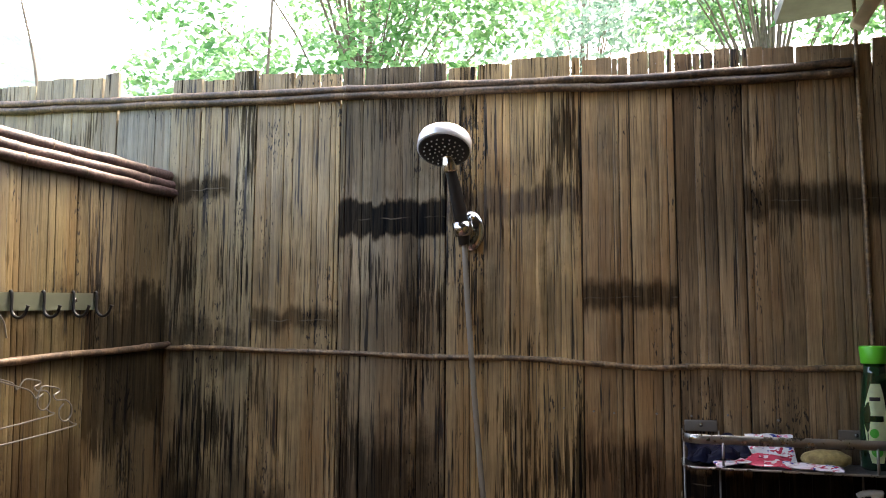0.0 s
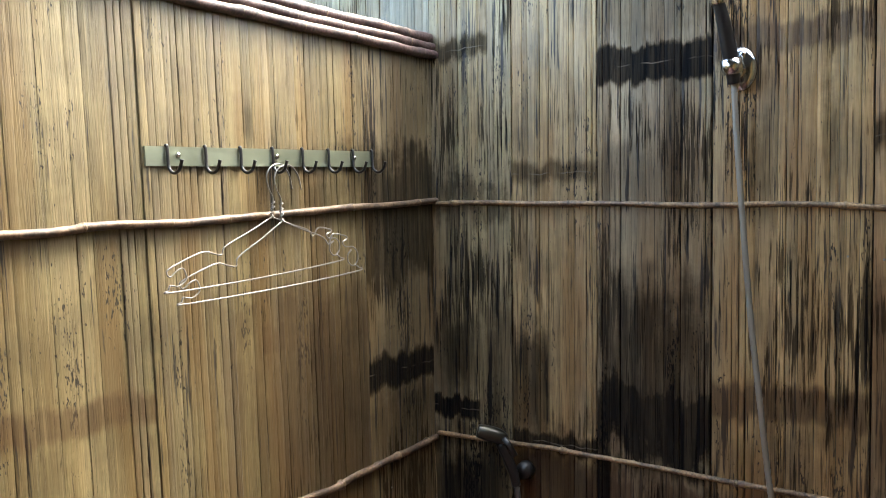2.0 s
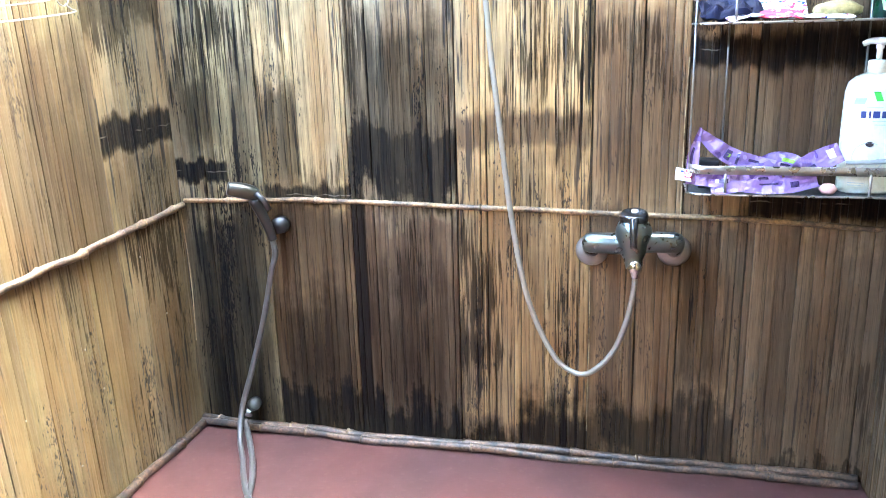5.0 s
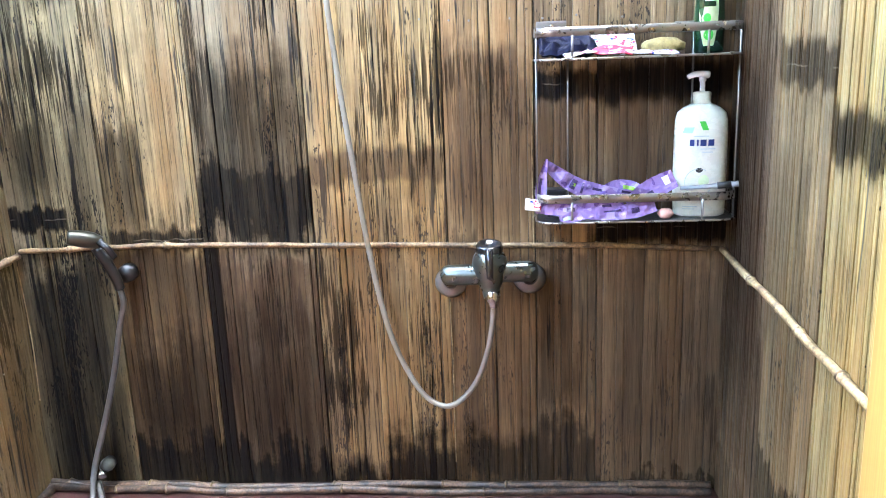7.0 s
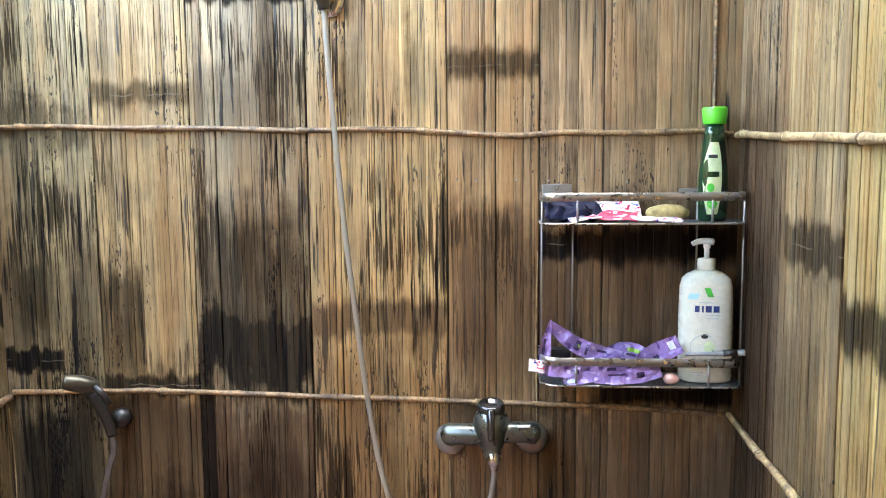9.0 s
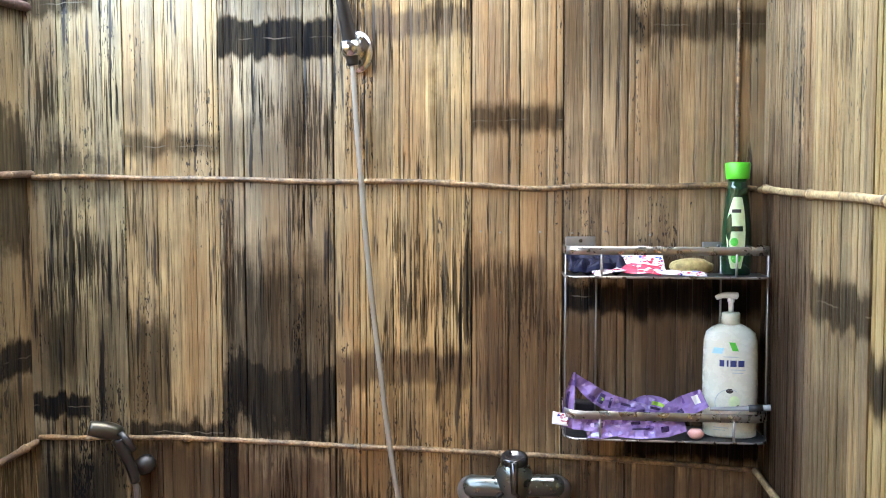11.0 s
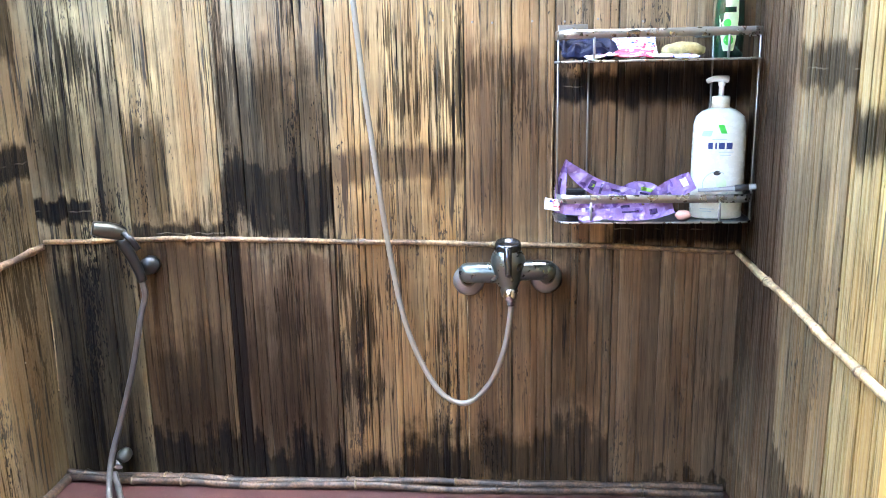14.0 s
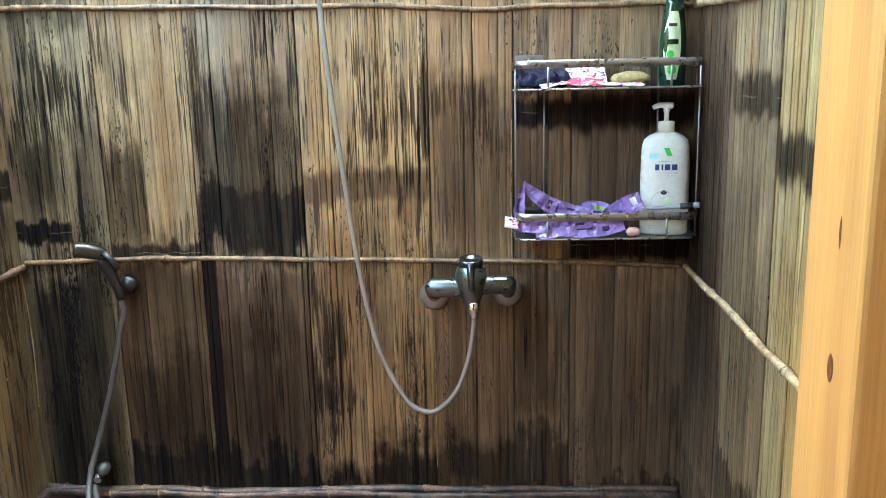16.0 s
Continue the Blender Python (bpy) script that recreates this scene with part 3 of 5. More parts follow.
# ---- bamboo rails ----
pole("bamboo_rail", [(0.018, -0.014, 1.036), (0.27, -0.014, 1.033), (0.57, -0.014, 1.026), (0.82, -0.014, 1.020), (0.957, -0.014, 1.010), (1.09, -0.014, 1.012), (1.295, -0.014, 1.013), (1.385, -0.014, 1.008)], 0.0050, POLE_TAN, "thin tan bamboo rail nailed across the back wall", 1)
pole("bamboo_rail", [(0.02, -0.014, 0.521), (0.143, -0.014, 0.524), (0.26, -0.014, 0.528), (0.396, -0.014, 0.527), (0.563, -0.014, 0.524), (0.83, -0.014, 0.519), (1.108, -0.014, 0.512), (1.383, -0.014, 0.501)], 0.0052, POLE_TAN, "thin weathered bamboo rail low on the back wall", 2)
pole("bamboo_rail", [west(u, z, 0.016) for u, z in ((-0.01, 1.040), (-0.267, 1.026), (-0.474, 1.012), (-0.643, 1.002), (-0.784, 0.998), (-0.9, 0.990), (-1.4, 0.97), (-2.4, 0.95))], 0.0066, POLE_BROWN, "bamboo rail along the side wall at chest height", 3, 0.3, "bamboo rail", 8, 0.3, 0.5)
pole("bamboo_rail", [west(u, z, 0.016) for u, z in ((-0.015, 0.512), (-0.208, 0.500), (-0.355, 0.492), (-0.51, 0.484), (-0.65, 0.478), (-0.79, 0.470), (-0.94, 0.462), (-1.5, 0.44), (-2.4, 0.42))], 0.0072, POLE_BROWN, "bent bamboo rail low along the side wall", 4)
pole("bamboo_rail", [(1.387, -0.02, 1.006), (1.387, -0.09, 1.005), (1.386, -0.271, 0.995), (1.387, -0.479, 0.985), (1.386, -0.65, 0.98), (1.387, -0.82, 0.978)], 0.0060, POLE_PALE, "pale bamboo rail along the door-side wall", 5)
pole("bamboo_rail", [(1.388, -0.02, 0.500), (1.387, -0.229, 0.493), (1.386, -0.358, 0.490), (1.386, -0.492, 0.480), (1.386, -0.634, 0.477), (1.386, -0.82, 0.472)], 0.0062, POLE_PALE, "pale bamboo rail low along the door-side wall", 6)
for k, (dz, r, s) in enumerate(((0.009, 0.0076, 7), (-0.006, 0.0076, 8))):
    pole("top_rail", [(-1.65, -0.016 - 0.003 * k, 1.605 + dz), (-0.70, -0.016 - 0.003 * k, 1.594 + dz), (-0.43, -0.016, 1.578 + dz), (0.0, -0.016, 1.562 + dz), (0.4, -0.016, 1.549 + dz), (0.75, -0.017, 1.537 + dz), (1.033, -0.016, 1.526 + dz), (1.34, -0.016, 1.524 + dz)], r, POLE_BROWN, "paired bamboo pole binding the top of the fence", s, 0.24, "bamboo rail", 10, 0.35, 0.35)
for k, (z, r, o) in enumerate(((1.400, 0.0110, 0.004), (1.380, 0.0105, 0.011), (1.361, 0.0100, 0.017))):
    pole("capping_pole", [west(u, z + w, o) for u, w in ((0.0, 0.0), (-0.42, 0.0), (-0.9, 0.002), (-1.7, 0.0), (-2.45, 0.0))], r, POLE_RED, "reddish brown bamboo pole capping the lower side wall", 11 + k, 0.26, "bamboo pole", 10, 0.22, 0.3)
pole("skirting_pole", [(0.01, -0.019, 0.011), (0.4, -0.019, 0.008), (0.9, -0.019, 0.011), (1.385, -0.019, 0.010)], 0.0085, POLE_DARK, "dark damp bamboo pole along the foot of the wall", 21, 0.2)
pole("skirting_pole", [(0.01, -0.036, 0.008), (0.4, -0.038, 0.008), (0.9, -0.036, 0.008), (1.385, -0.037, 0.009)], 0.008, POLE_DARK, "dark damp bamboo pole lying on the red floor", 22, 0.2)
pole("skirting_pole", [(0.018, u, 0.009) for u in (-0.03, -0.5, -1.1, -2.4)], 0.009, POLE_DARK, "dark bamboo pole along the foot of the side wall", 23, 0.2)
pole("corner_strip", [(1.351, -0.012, 0.94), (1.350, -0.012, 1.1), (1.349, -0.013, 1.3), (1.347, -0.014, 1.6), (1.347, -0.014, 1.66)], 0.0036, POLE_TAN, "split bamboo strip upright in the corner", 24, 0.3)

for x, z0, z1, dx in ((1.041, 0.455, 0.80, -0.002), (0.877, 0.06, 0.43, 0.001), (0.008, 0.20, 0.49, 0.006)):
    pole("edge_strip", [(x, -0.013, z0), (x + dx, -0.013, (z0 + z1) / 2), (x, -0.013, z1)], 0.0011, POLE_PALE, "hair-thin pale split edge of a bamboo culm", int(z1 * 100), 9.0, "bamboo strip", 5)

# ---- roof corner, door frame ----
roof = part("roof", box((1.235, -0.49, 0.0), (3.0, 0.10, 0.02)), ROOFMAT, None)
roof.matrix_world = Matrix.Translation((0, 0, 1.655)) @ pose(1.235, 0, 0, 0, -6, 0) @ pose(-1.235, 0, 0)
tagged(roof, "dark grey roof sheet over the wall by the door", "roof", "", "structure")
# unseen sheet, added and sized to keep sky light off the lower walls
sky_blocker = part("unseen_sky_blocker", box((0.30, -2.75, 1.75), (1.75, -0.28, 1.78)), ROOFMAT, None)
tagged(sky_blocker, "flat grey sheet added out of view to cut sky light", "roof", "", "structure")
brace = part("roof_brace", box((-0.012, -0.012, 0.0), (0.012, 0.012, 0.12), 0.003), WHITEWOOD, None)
brace.matrix_world = pose(1.345, -0.03, 1.59, 0, 32, 0)
tagged(brace, "short pale wooden brace under the roof edge", "brace")

door = thing("door_1", (1.40, -0.95, 0), "closed varnished pine door in its frame", "door", "", "structure")


def local(ob, bm):
    bmesh.ops.translate(bm, vec=-Vector(ob.location), verts=bm.verts[:])
    return bm


part("door_frame", local(door, box((1.303, -0.94, 0.0), (1.43, -0.815, 1.705), 0.006)), PINE, door, "honey varnished pine post")
part("door_stop", local(door, box((1.352, -0.965, 0.0), (1.43, -0.941, 1.705), 0.003)), PINE, door)
part("door_leaf", local(door, box((1.385, -1.70, 0.02), (1.425, -0.968, 1.70), 0.003)), PINE, door)
part("door_frame", local(door, box((1.33, -1.76, 0.0), (1.43, -1.702, 1.705), 0.006)), PINE, door)
part("knot", local(door, lathe([(0.001, 0), (0.005, 0.0006), (0.0068, 0.0)], 14, 1.0, 2.1, axis_matrix((1.3028, -0.890, 0.600), (-1, 0, 0)))), KNOT, door)
part("knot", local(door, lathe([(0.001, 0), (0.003, 0.0005), (0.004, 0.0)], 10, 0.5, 4.0, axis_matrix((1.3028, -0.890, 0.728), (-1, 0, 0)))), KNOT, door)

# ---- hand shower on its wall bracket ----
shower = thing("hand_shower", (0.663, -0.012, 1.262), "chrome and black hand shower resting in a wall bracket", "shower head")
part("bracket_plate", local(shower, lathe([(0.001, 0.0), (0.024, 0.0), (0.027, 0.004), (0.026, 0.010), (0.018, 0.014), (0.001, 0.015)], 24, 1.0, 1.45, axis_matrix((0.668, -0.010, 1.262), (0, -1, 0)))), CHROME, shower, "oval chrome wall plate", True)
part("screw", local(shower, lathe([(0.001, 0.0), (0.006, 0.0), (0.005, 0.003), (0.001, 0.004)], 12, 1, 1, axis_matrix((0.672, -0.024, 1.286), (0, -1, 0)))), CHROME, shower, "", True)
handle_path = smooth_path([(0.6640, -0.050, 1.232), (0.6615, -0.055, 1.262), (0.657, -0.065, 1.300), (0.651, -0.077, 1.340), (0.646, -0.086, 1.366)], 20)
part("holder", local(shower, tube([(0.666, -0.022, 1.258), (0.664, -0.036, 1.254), (0.663, -0.048, 1.250)], 0.013, 12)), CHROME, shower, "chrome holder arm", True)
ring_dir = handle_path[4] - handle_path[2]
part("holder_ring", local(shower, lathe([(0.0135, -0.014), (0.0175, -0.014), (0.0185, 0.012), (0.0145, 0.012)], 20, 1, 1, axis_matrix(handle_path[5], ring_dir))), CHROME, shower, "chrome ring round the handle", True)
part("handle", local(shower, tube(handle_path, lambda i, s: 0.0105 + 0.0025 * math.sin(math.pi * min(1, s * 1.2)), 14)), BLACK, shower, "black plastic handle", True)
face_dir = Vector((0.04, -0.44, -0.90)).normalized()
head_at = Vector((0.640, -0.110, 1.398))
part("neck", local(shower, tube(smooth_path([(0.646, -0.086, 1.363), (0.6445, -0.088, 1.374), (0.643, -0.088, 1.388), (0.641, -0.090, 1.404)], 10), 0.0135, 14)), CHROME, shower, "chrome neck", True)
H = axis_matrix(head_at, face_dir)
part("head", local(shower, lathe([(0.001, -0.034), (0.030, -0.033), (0.043, -0.030), (0.0475, -0.026), (0.0490, -0.022), (0.0495, -0.002), (0.047, 0.0)], 40, 1, 1, H)), SATIN, shower, "round chrome head", True)
face = part("spray_face", local(shower, lathe([(0.047, -0.001), (0.046, 0.002), (0.040, 0.0035), (0.001, 0.004)], 40, 1, 1, H)), BLACK, shower, "black spray face", True)
NOZ = lathe([(0.0016, 0.0), (0.0015, 0.0016), (0.0007, 0.002)], 6)
noz_mesh = bpy.data.meshes.new("nozzle")
NOZ.to_mesh(noz_mesh)
NOZ.free()
noz_mesh.materials.append(plain("pale_rubber_nozzle", (0.62, 0.63, 0.63), 0.45, 0, 0.05, 20))
for ring, count in ((0.008, 5), (0.0165, 10), (0.026, 14), (0.036, 20)):
    for k in range(count):
        a = 2 * math.pi * k / count + ring * 40
        nz = new("nozzle", noz_mesh)
        nz.parent = face
        nz.matrix_local = Matrix.Translation(-Vector(shower.location)) @ H @ pose(ring * math.cos(a), ring * math.sin(a), 0.0034)


def ribbed(pts, r, pitch, material, name, label, depth=0.07):
    length = sum((Vector(b) - Vector(a)).length for a, b in zip(pts, pts[1:]))
    n = int(length / pitch * 2)
    ob = part(name, tube(smooth_path(pts, n), lambda i, s: r * (1 + (depth if i % 2 else -depth)), 8), material, None, "", True)
    return tagged(ob, label, "hose")


ribbed([(0.664, -0.050, 1.232), (0.668, -0.048, 1.15), (0.676, -0.044, 1.03), (0.685, -0.04, 0.908), (0.694, -0.04, 0.809), (0.709, -0.04, 0.676), (0.727, -0.04, 0.526), (0.751, -0.045, 0.392), (0.778, -0.05, 0.307), (0.818, -0.06, 0.236), (0.857, -0.07, 0.212), (0.889, -0.08, 0.222), (0.926, -0.09, 0.268), (0.950, -0.098, 0.335), (0.961, -0.10, 0.400), (0.962, -0.10, 0.428)], 0.0052, 0.0072, HOSEMETAL, "shower_hose", "ribbed metal shower hose hanging in a loop", 0.06)

# ---- mixer tap ----
mixer = thing("mixer_tap", (0.957, -0.012, 0.47), "worn chrome wall mixer tap with two inlets", "tap")
for x, z in ((0.880, 0.444), (1.031, 0.449)):
    w = 1 if x < 0.95 else -1
    part("escutcheon", local(mixer, lathe([(0.001, 0.0), (0.030, 0.0), (0.031, 0.003), (0.026, 0.012), (0.016, 0.017), (0.001, 0.018)], 28, 1, 1, axis_matrix((x, -0.010, z), (0, -1, 0)))), STEEL, mixer, "stained chrome wall rose", True)
    part("union", local(mixer, tube(smooth_path([(x, -0.022, z + 0.004), (x, -0.045, z + 0.014), (x + w * 0.004, -0.070, z + 0.028)], 10), 0.0150, 16)), MIXCHROME, mixer, "", True)
    arm = lathe([(0.001, -0.014), (0.010, -0.0125), (0.0160, -0.007), (0.0188, 0.002), (0.0190, 0.030), (0.0195, 0.060), (0.021, 0.078)], 24, 1, 1, axis_matrix((x - w * 0.001, -0.079, z + 0.032), (w, -0.06, 0.02)))
    part("inlet", local(mixer, arm), MIXCHROME, mixer, "", True)
part("body", local(mixer, tube(smooth_path([(0.957, -0.080, 0.520), (0.957, -0.083, 0.500), (0.957, -0.087, 0.478), (0.958, -0.093, 0.456), (0.960, -0.100, 0.438)], 24), lambda i, s: 0.024 + 0.011 * math.sin(math.pi * min(1, s * 1.25) ** 0.8) - 0.009 * s, 24)), MIXCHROME, mixer, "", True)
cap = part("lever_cap", local(mixer, lathe([(0.001, 0.0), (0.0225, 0.0), (0.0245, 0.003), (0.0245, 0.020), (0.022, 0.0245), (0.016, 0.0245), (0.013, 0.020), (0.001, 0.019)], 28, 1, 1, axis_matrix((0.957, -0.081, 0.512), (0, -0.18, 1)))), DARKMETAL, mixer, "dark smoked chrome cap", True)
part("lever", local(mixer, tube(smooth_path([(0.957, -0.104, 0.527), (0.957, -0.114, 0.516), (0.9575, -0.120, 0.498), (0.958, -0.122, 0.480)], 12), lambda i, s: 0.0085 - 0.0025 * s, 12)), DARKMETAL, mixer, "", True)
part("lever_ring", local(mixer, lathe([(0.0235, -0.002), (0.0256, -0.001), (0.0256, 0.002), (0.0235, 0.003)], 28, 1, 1, axis_matrix((0.957, -0.0815, 0.512), (0, -0.18, 1)))), CHROME, mixer, "", True)
part("outlet", local(mixer, lathe([(0.001, -0.015), (0.008, -0.0135), (0.0128, -0.008), (0.0142, 0.0), (0.0125, 0.007), (0.0085, 0.012), (0.0078, 0.020), (0.001, 0.021)], 20, 1, 1, axis_matrix((0.961, -0.103, 0.440), (0.03, -0.15, -1)))), CHROME, mixer, "bright chrome hose outlet", True)
part("sticker", local(mixer, box((1.002, -0.0975, 0.4955), (1.026, -0.090, 0.4985))), WHITEP, mixer, "small white paper sticker")

# ---- bidet sprayer, its hose and valve ----
spray = thing("bidet_sprayer", (0.233, -0.012, 0.476), "small chrome bidet sprayer hung on a wall holder", "sprayer")
part("holder_cup", local(spray, lathe([(0.001, 0.0), (0.018, 0.0), (0.019, 0.004), (0.017, 0.022), (0.001, 0.026)], 18, 1, 1, axis_matrix((0.240, -0.010, 0.476), (0, -1, 0)))), DULL, spray, "dull round wall holder", True)
part("handle", local(spray, tube(smooth_path([(0.236, -0.052, 0.452), (0.232, -0.054, 0.474), (0.222, -0.060, 0.506), (0.208, -0.066, 0.540)], 12), lambda i, s: 0.0095 + 0.002 * s, 12)), DULL, spray, "", True)
part("nozzle_head", local(spray, tube(smooth_path([(0.216, -0.064, 0.548), (0.203, -0.074, 0.556), (0.186, -0.086, 0.562), (0.170, -0.096, 0.567)], 12), lambda i, s: 0.013 + 0.003 * math.sin(math.pi * s), 14)), OLDCHROME, spray, "tarnished chrome spray head", True)
part("trigger", local(spray, tube([(0.222, -0.080, 0.556), (0.236, -0.078, 0.540), (0.246, -0.074, 0.520)], 0.0062, 8, None, 0.6)), DULL, spray, "", True)
hose2 = part("sprayer_hose", tube(smooth_path([(0.236, -0.052, 0.452), (0.238, -0.050, 0.42), (0.226, -0.05, 0.383), (0.196, -0.05, 0.268), (0.158, -0.055, 0.148), (0.140, -0.075, 0.075), (0.150, -0.115, 0.024), (0.180, -0.165, 0.010), (0.225, -0.246, 0.0085), (0.262, -0.30, 0.0085), (0.31, -0.36, 0.0085), (0.34, -0.43, 0.0085), (0.31, -0.49, 0.0085), (0.27, -0.44, 0.0085), (0.268, -0.34, 0.0085), (0.245, -0.255, 0.0085), (0.205, -0.17, 0.011), (0.165, -0.105, 0.030), (0.142, -0.072, 0.045)], 110), 0.0062, 8), HOSEPLASTIC, None, "", True)
tagged(hose2, "grey plastic hose trailing over the red floor", "hose")
valve = thing("angle_valve", (0.139, -0.012, 0.057), "small dull metal angle valve on the wall", "valve")
part("body", local(valve, lathe([(0.001, 0.0), (0.013, 0.0), (0.014, 0.018), (0.011, 0.030), (0.001, 0.034)], 16, 1, 1, axis_matrix((0.141, -0.010, 0.060), (0, -1, 0)))), DULL, valve, "", True)
part("knob", local(valve, lathe([(0.001, 0.0), (0.013, 0.001), (0.015, 0.008), (0.013, 0.020), (0.001, 0.022)], 10, 1, 1, axis_matrix((0.146, -0.036, 0.064), (0.5, -0.5, 0.5)))), VALVEGREY, valve, "dark grey plastic knob", True)
part("outlet_nut", local(valve, lathe([(0.001, 0.0), (0.009, 0.0), (0.009, 0.012), (0.001, 0.013)], 6, 1, 1, axis_matrix((0.140, -0.044, 0.054), (0.2, -0.9, -0.5)))), CHROME, valve, "bright hose nut")

# ---- wire caddy ----
caddy = thing("shower_caddy", (1.21, -0.012, 0.73), "two-tier steel wire caddy screwed to the wall", "caddy")
X0, X1, YF, YB = 1.043, 1.388, -0.112, -0.014


def caddy_loop(z, inset=0.0, n=8, r=0.030):
    """The plan of a tray: straight back, rounded front corners."""
    pts = [(X0 + inset, YB, z)]
    for k in range(n + 1):
        a = math.pi + math.pi / 2 * k / n
        pts.append((X0 + inset + r + r * math.cos(a), YF + inset + r + r * math.sin(a), z))
    for k in range(n + 1):
        a = 1.5 * math.pi + math.pi / 2 * k / n
        pts.append((X1 - inset - r + r * math.cos(a), YF + inset + r + r * math.sin(a), z))
    pts.append((X1 - inset, YB, z))
    return pts


def band(z0, z1, t=0.0016):
    bm = bmesh.new()
    loops = [caddy_loop(z0), caddy_loop(z1), caddy_loop(z1, t), caddy_loop(z0, t)]
    vs = [[bm.verts.new(p) for p in lp] for lp in loops]
    n = len(vs[0])
    for i in range(n - 1):
        for k in range(4):
            bm.faces.new((vs[k][i], vs[k][i + 1], vs[(k + 1) % 4][i + 1], vs[(k + 1) % 4][i]))
    for i in (0, n - 1):
        bm.faces.new([vs[k][i] for k in range(4)])
    return bm


def tray(z, t=0.003):
    bm = bmesh.new()
    lo = [bm.verts.new((x, y, z - t)) for x, y, _ in caddy_loop(0, 0.002)]
    hi = [bm.verts.new((x, y, z)) for x, y, _ in caddy_loop(0, 0.002)]
    bm.faces.new(lo[::-1])
    bm.faces.new(hi)
    n = len(lo)
    for i in range(n):
        bm.faces.new((lo[i], lo[(i + 1) % n], hi[(i + 1) % n], hi[i]))
    return bm


for zr, zs in ((0.894, 0.857), (0.611, 0.577)):
    part("guard_rail", local(caddy, band(zr, zr + 0.0145)), GUARD, caddy, "flat stained steel guard rail", True)
    sh = part("shelf_tray", local(caddy, tray(zs)), TRAY, caddy, "dark thin metal tray")
    part("tray_rim", local(caddy, tube(caddy_loop(zs - 0.001), 0.0020, 6)), GUARD, sh, "", True)
    for x in (1.104, 1.327):
        part("upright", local(caddy, tube([(x, YF + 0.001, zs), (x, YF + 0.001, zr + 0.002)], 0.0022, 6)), STEEL, caddy, "", True)
for x, y in ((X0 + 0.002, YF + 0.028), (X1 - 0.002, YF + 0.028), (1.104, -0.017), (1.324, -0.017)):
    part("wire", local(caddy, tube([(x, y, 0.575), (x, y, 0.75), (x, y, 0.905)], 0.0017, 6)), STEEL, caddy, "thin steel wire", True)
for x, z in ((1.075, 0.914), (1.318, 0.905)):
    br = part("mounting_plate", local(caddy, box((x - 0.027, -0.016, z - 0.011), (x + 0.027, -0.011, z + 0.008), 0.002)), STEEL, caddy)
    part("screw", local(caddy, lathe([(0.001, 0), (0.004, 0), (0.003, 0.002), (0.001, 0.0025)], 8, 1, 1, axis_matrix((x, -0.016, z), (0, -1, 0)))), CHROME, br)

# ---- bottles ----


def oval(r, h0, n, w, d, power=2.6):
    return [(w * r * math.copysign(abs(math.cos(a)) ** (2 / power), math.cos(a)), d * r * math.copysign(abs(math.sin(a)) ** (2 / power), math.sin(a)), h0) for a in [2 * math.pi * k / n for k in range(n)]]


def oval_body(sections, n=32, power=2.6):
    bm = bmesh.new()
    rings = [[bm.verts.new(p) for p in oval(1, h, n, w, d, power)] for h, w, d in sections]
    for a, b in zip(rings, rings[1:]):
        for k in range(n):
            bm.faces.new((a[k], a[(k + 1) % n], b[(k + 1) % n], b[k]))
    bm.faces.new(rings[0][::-1])
    bm.faces.new(rings[-1])
    return bm


pump = thing("pump_bottle", (1.331, -0.062, 0.5772), "ivory plastic pump bottle of shower cream in the caddy", "bottle")
pump.rotation_euler = (0, 0, radians(-6))
part("body", oval_body([(0.0, 0.039, 0.024), (0.003, 0.0445, 0.028), (0.05, 0.0455, 0.0285), (0.12, 0.0455, 0.0285), (0.165, 0.0445, 0.028), (0.180, 0.041, 0.0255), (0.189, 0.031, 0.021), (0.194, 0.020, 0.016), (0.196, 0.014, 0.013)]), IVORY, pump, "ivory glossy oval bottle", True)
part("collar", lathe([(0.0155, 0.194), (0.0155, 0.212), (0.0145, 0.215), (0.006, 0.216)], 24), IVORY, pump, "ivory ribbed collar", True)
part("stem", lathe([(0.0045, 0.214), (0.0045, 0.232), (0.006, 0.234), (0.006, 0.246), (0.001, 0.247)], 14), WHITEP, pump, "", True)
part("spout", tube(smooth_path([(0.010, 0.0, 0.244), (-0.004, -0.004, 0.2455), (-0.016, -0.008, 0.245), (-0.026, -0.011, 0.241)], 10), lambda i, s: 0.0062 - 0.002 * s, 10), WHITEP, pump, "white pump spout", True)


def printed(name, x0, x1, z0, z1, material, parent, w, d, slant=0.0, label="", power=2.6):
    """A thin print that hugs the front of an oval bottle."""
    bm = bmesh.new()
    n, rows = 8, []
    for z in (z0, z1):
        row = []
        for k in range(n + 1):
            x = x0 + (x1 - x0) * k / n + (slant if z == z1 else 0)
            y = -d * (1 - min(0.999, abs(x / w)) ** power) ** (1 / power) - 0.0004
            row.append(bm.verts.new((x, y, z)))
        rows.append(row)
    for k in range(n):
        bm.faces.new((rows[0][k], rows[0][k + 1], rows[1][k + 1], rows[1][k]))
    return part(name, bm, material, parent, label)


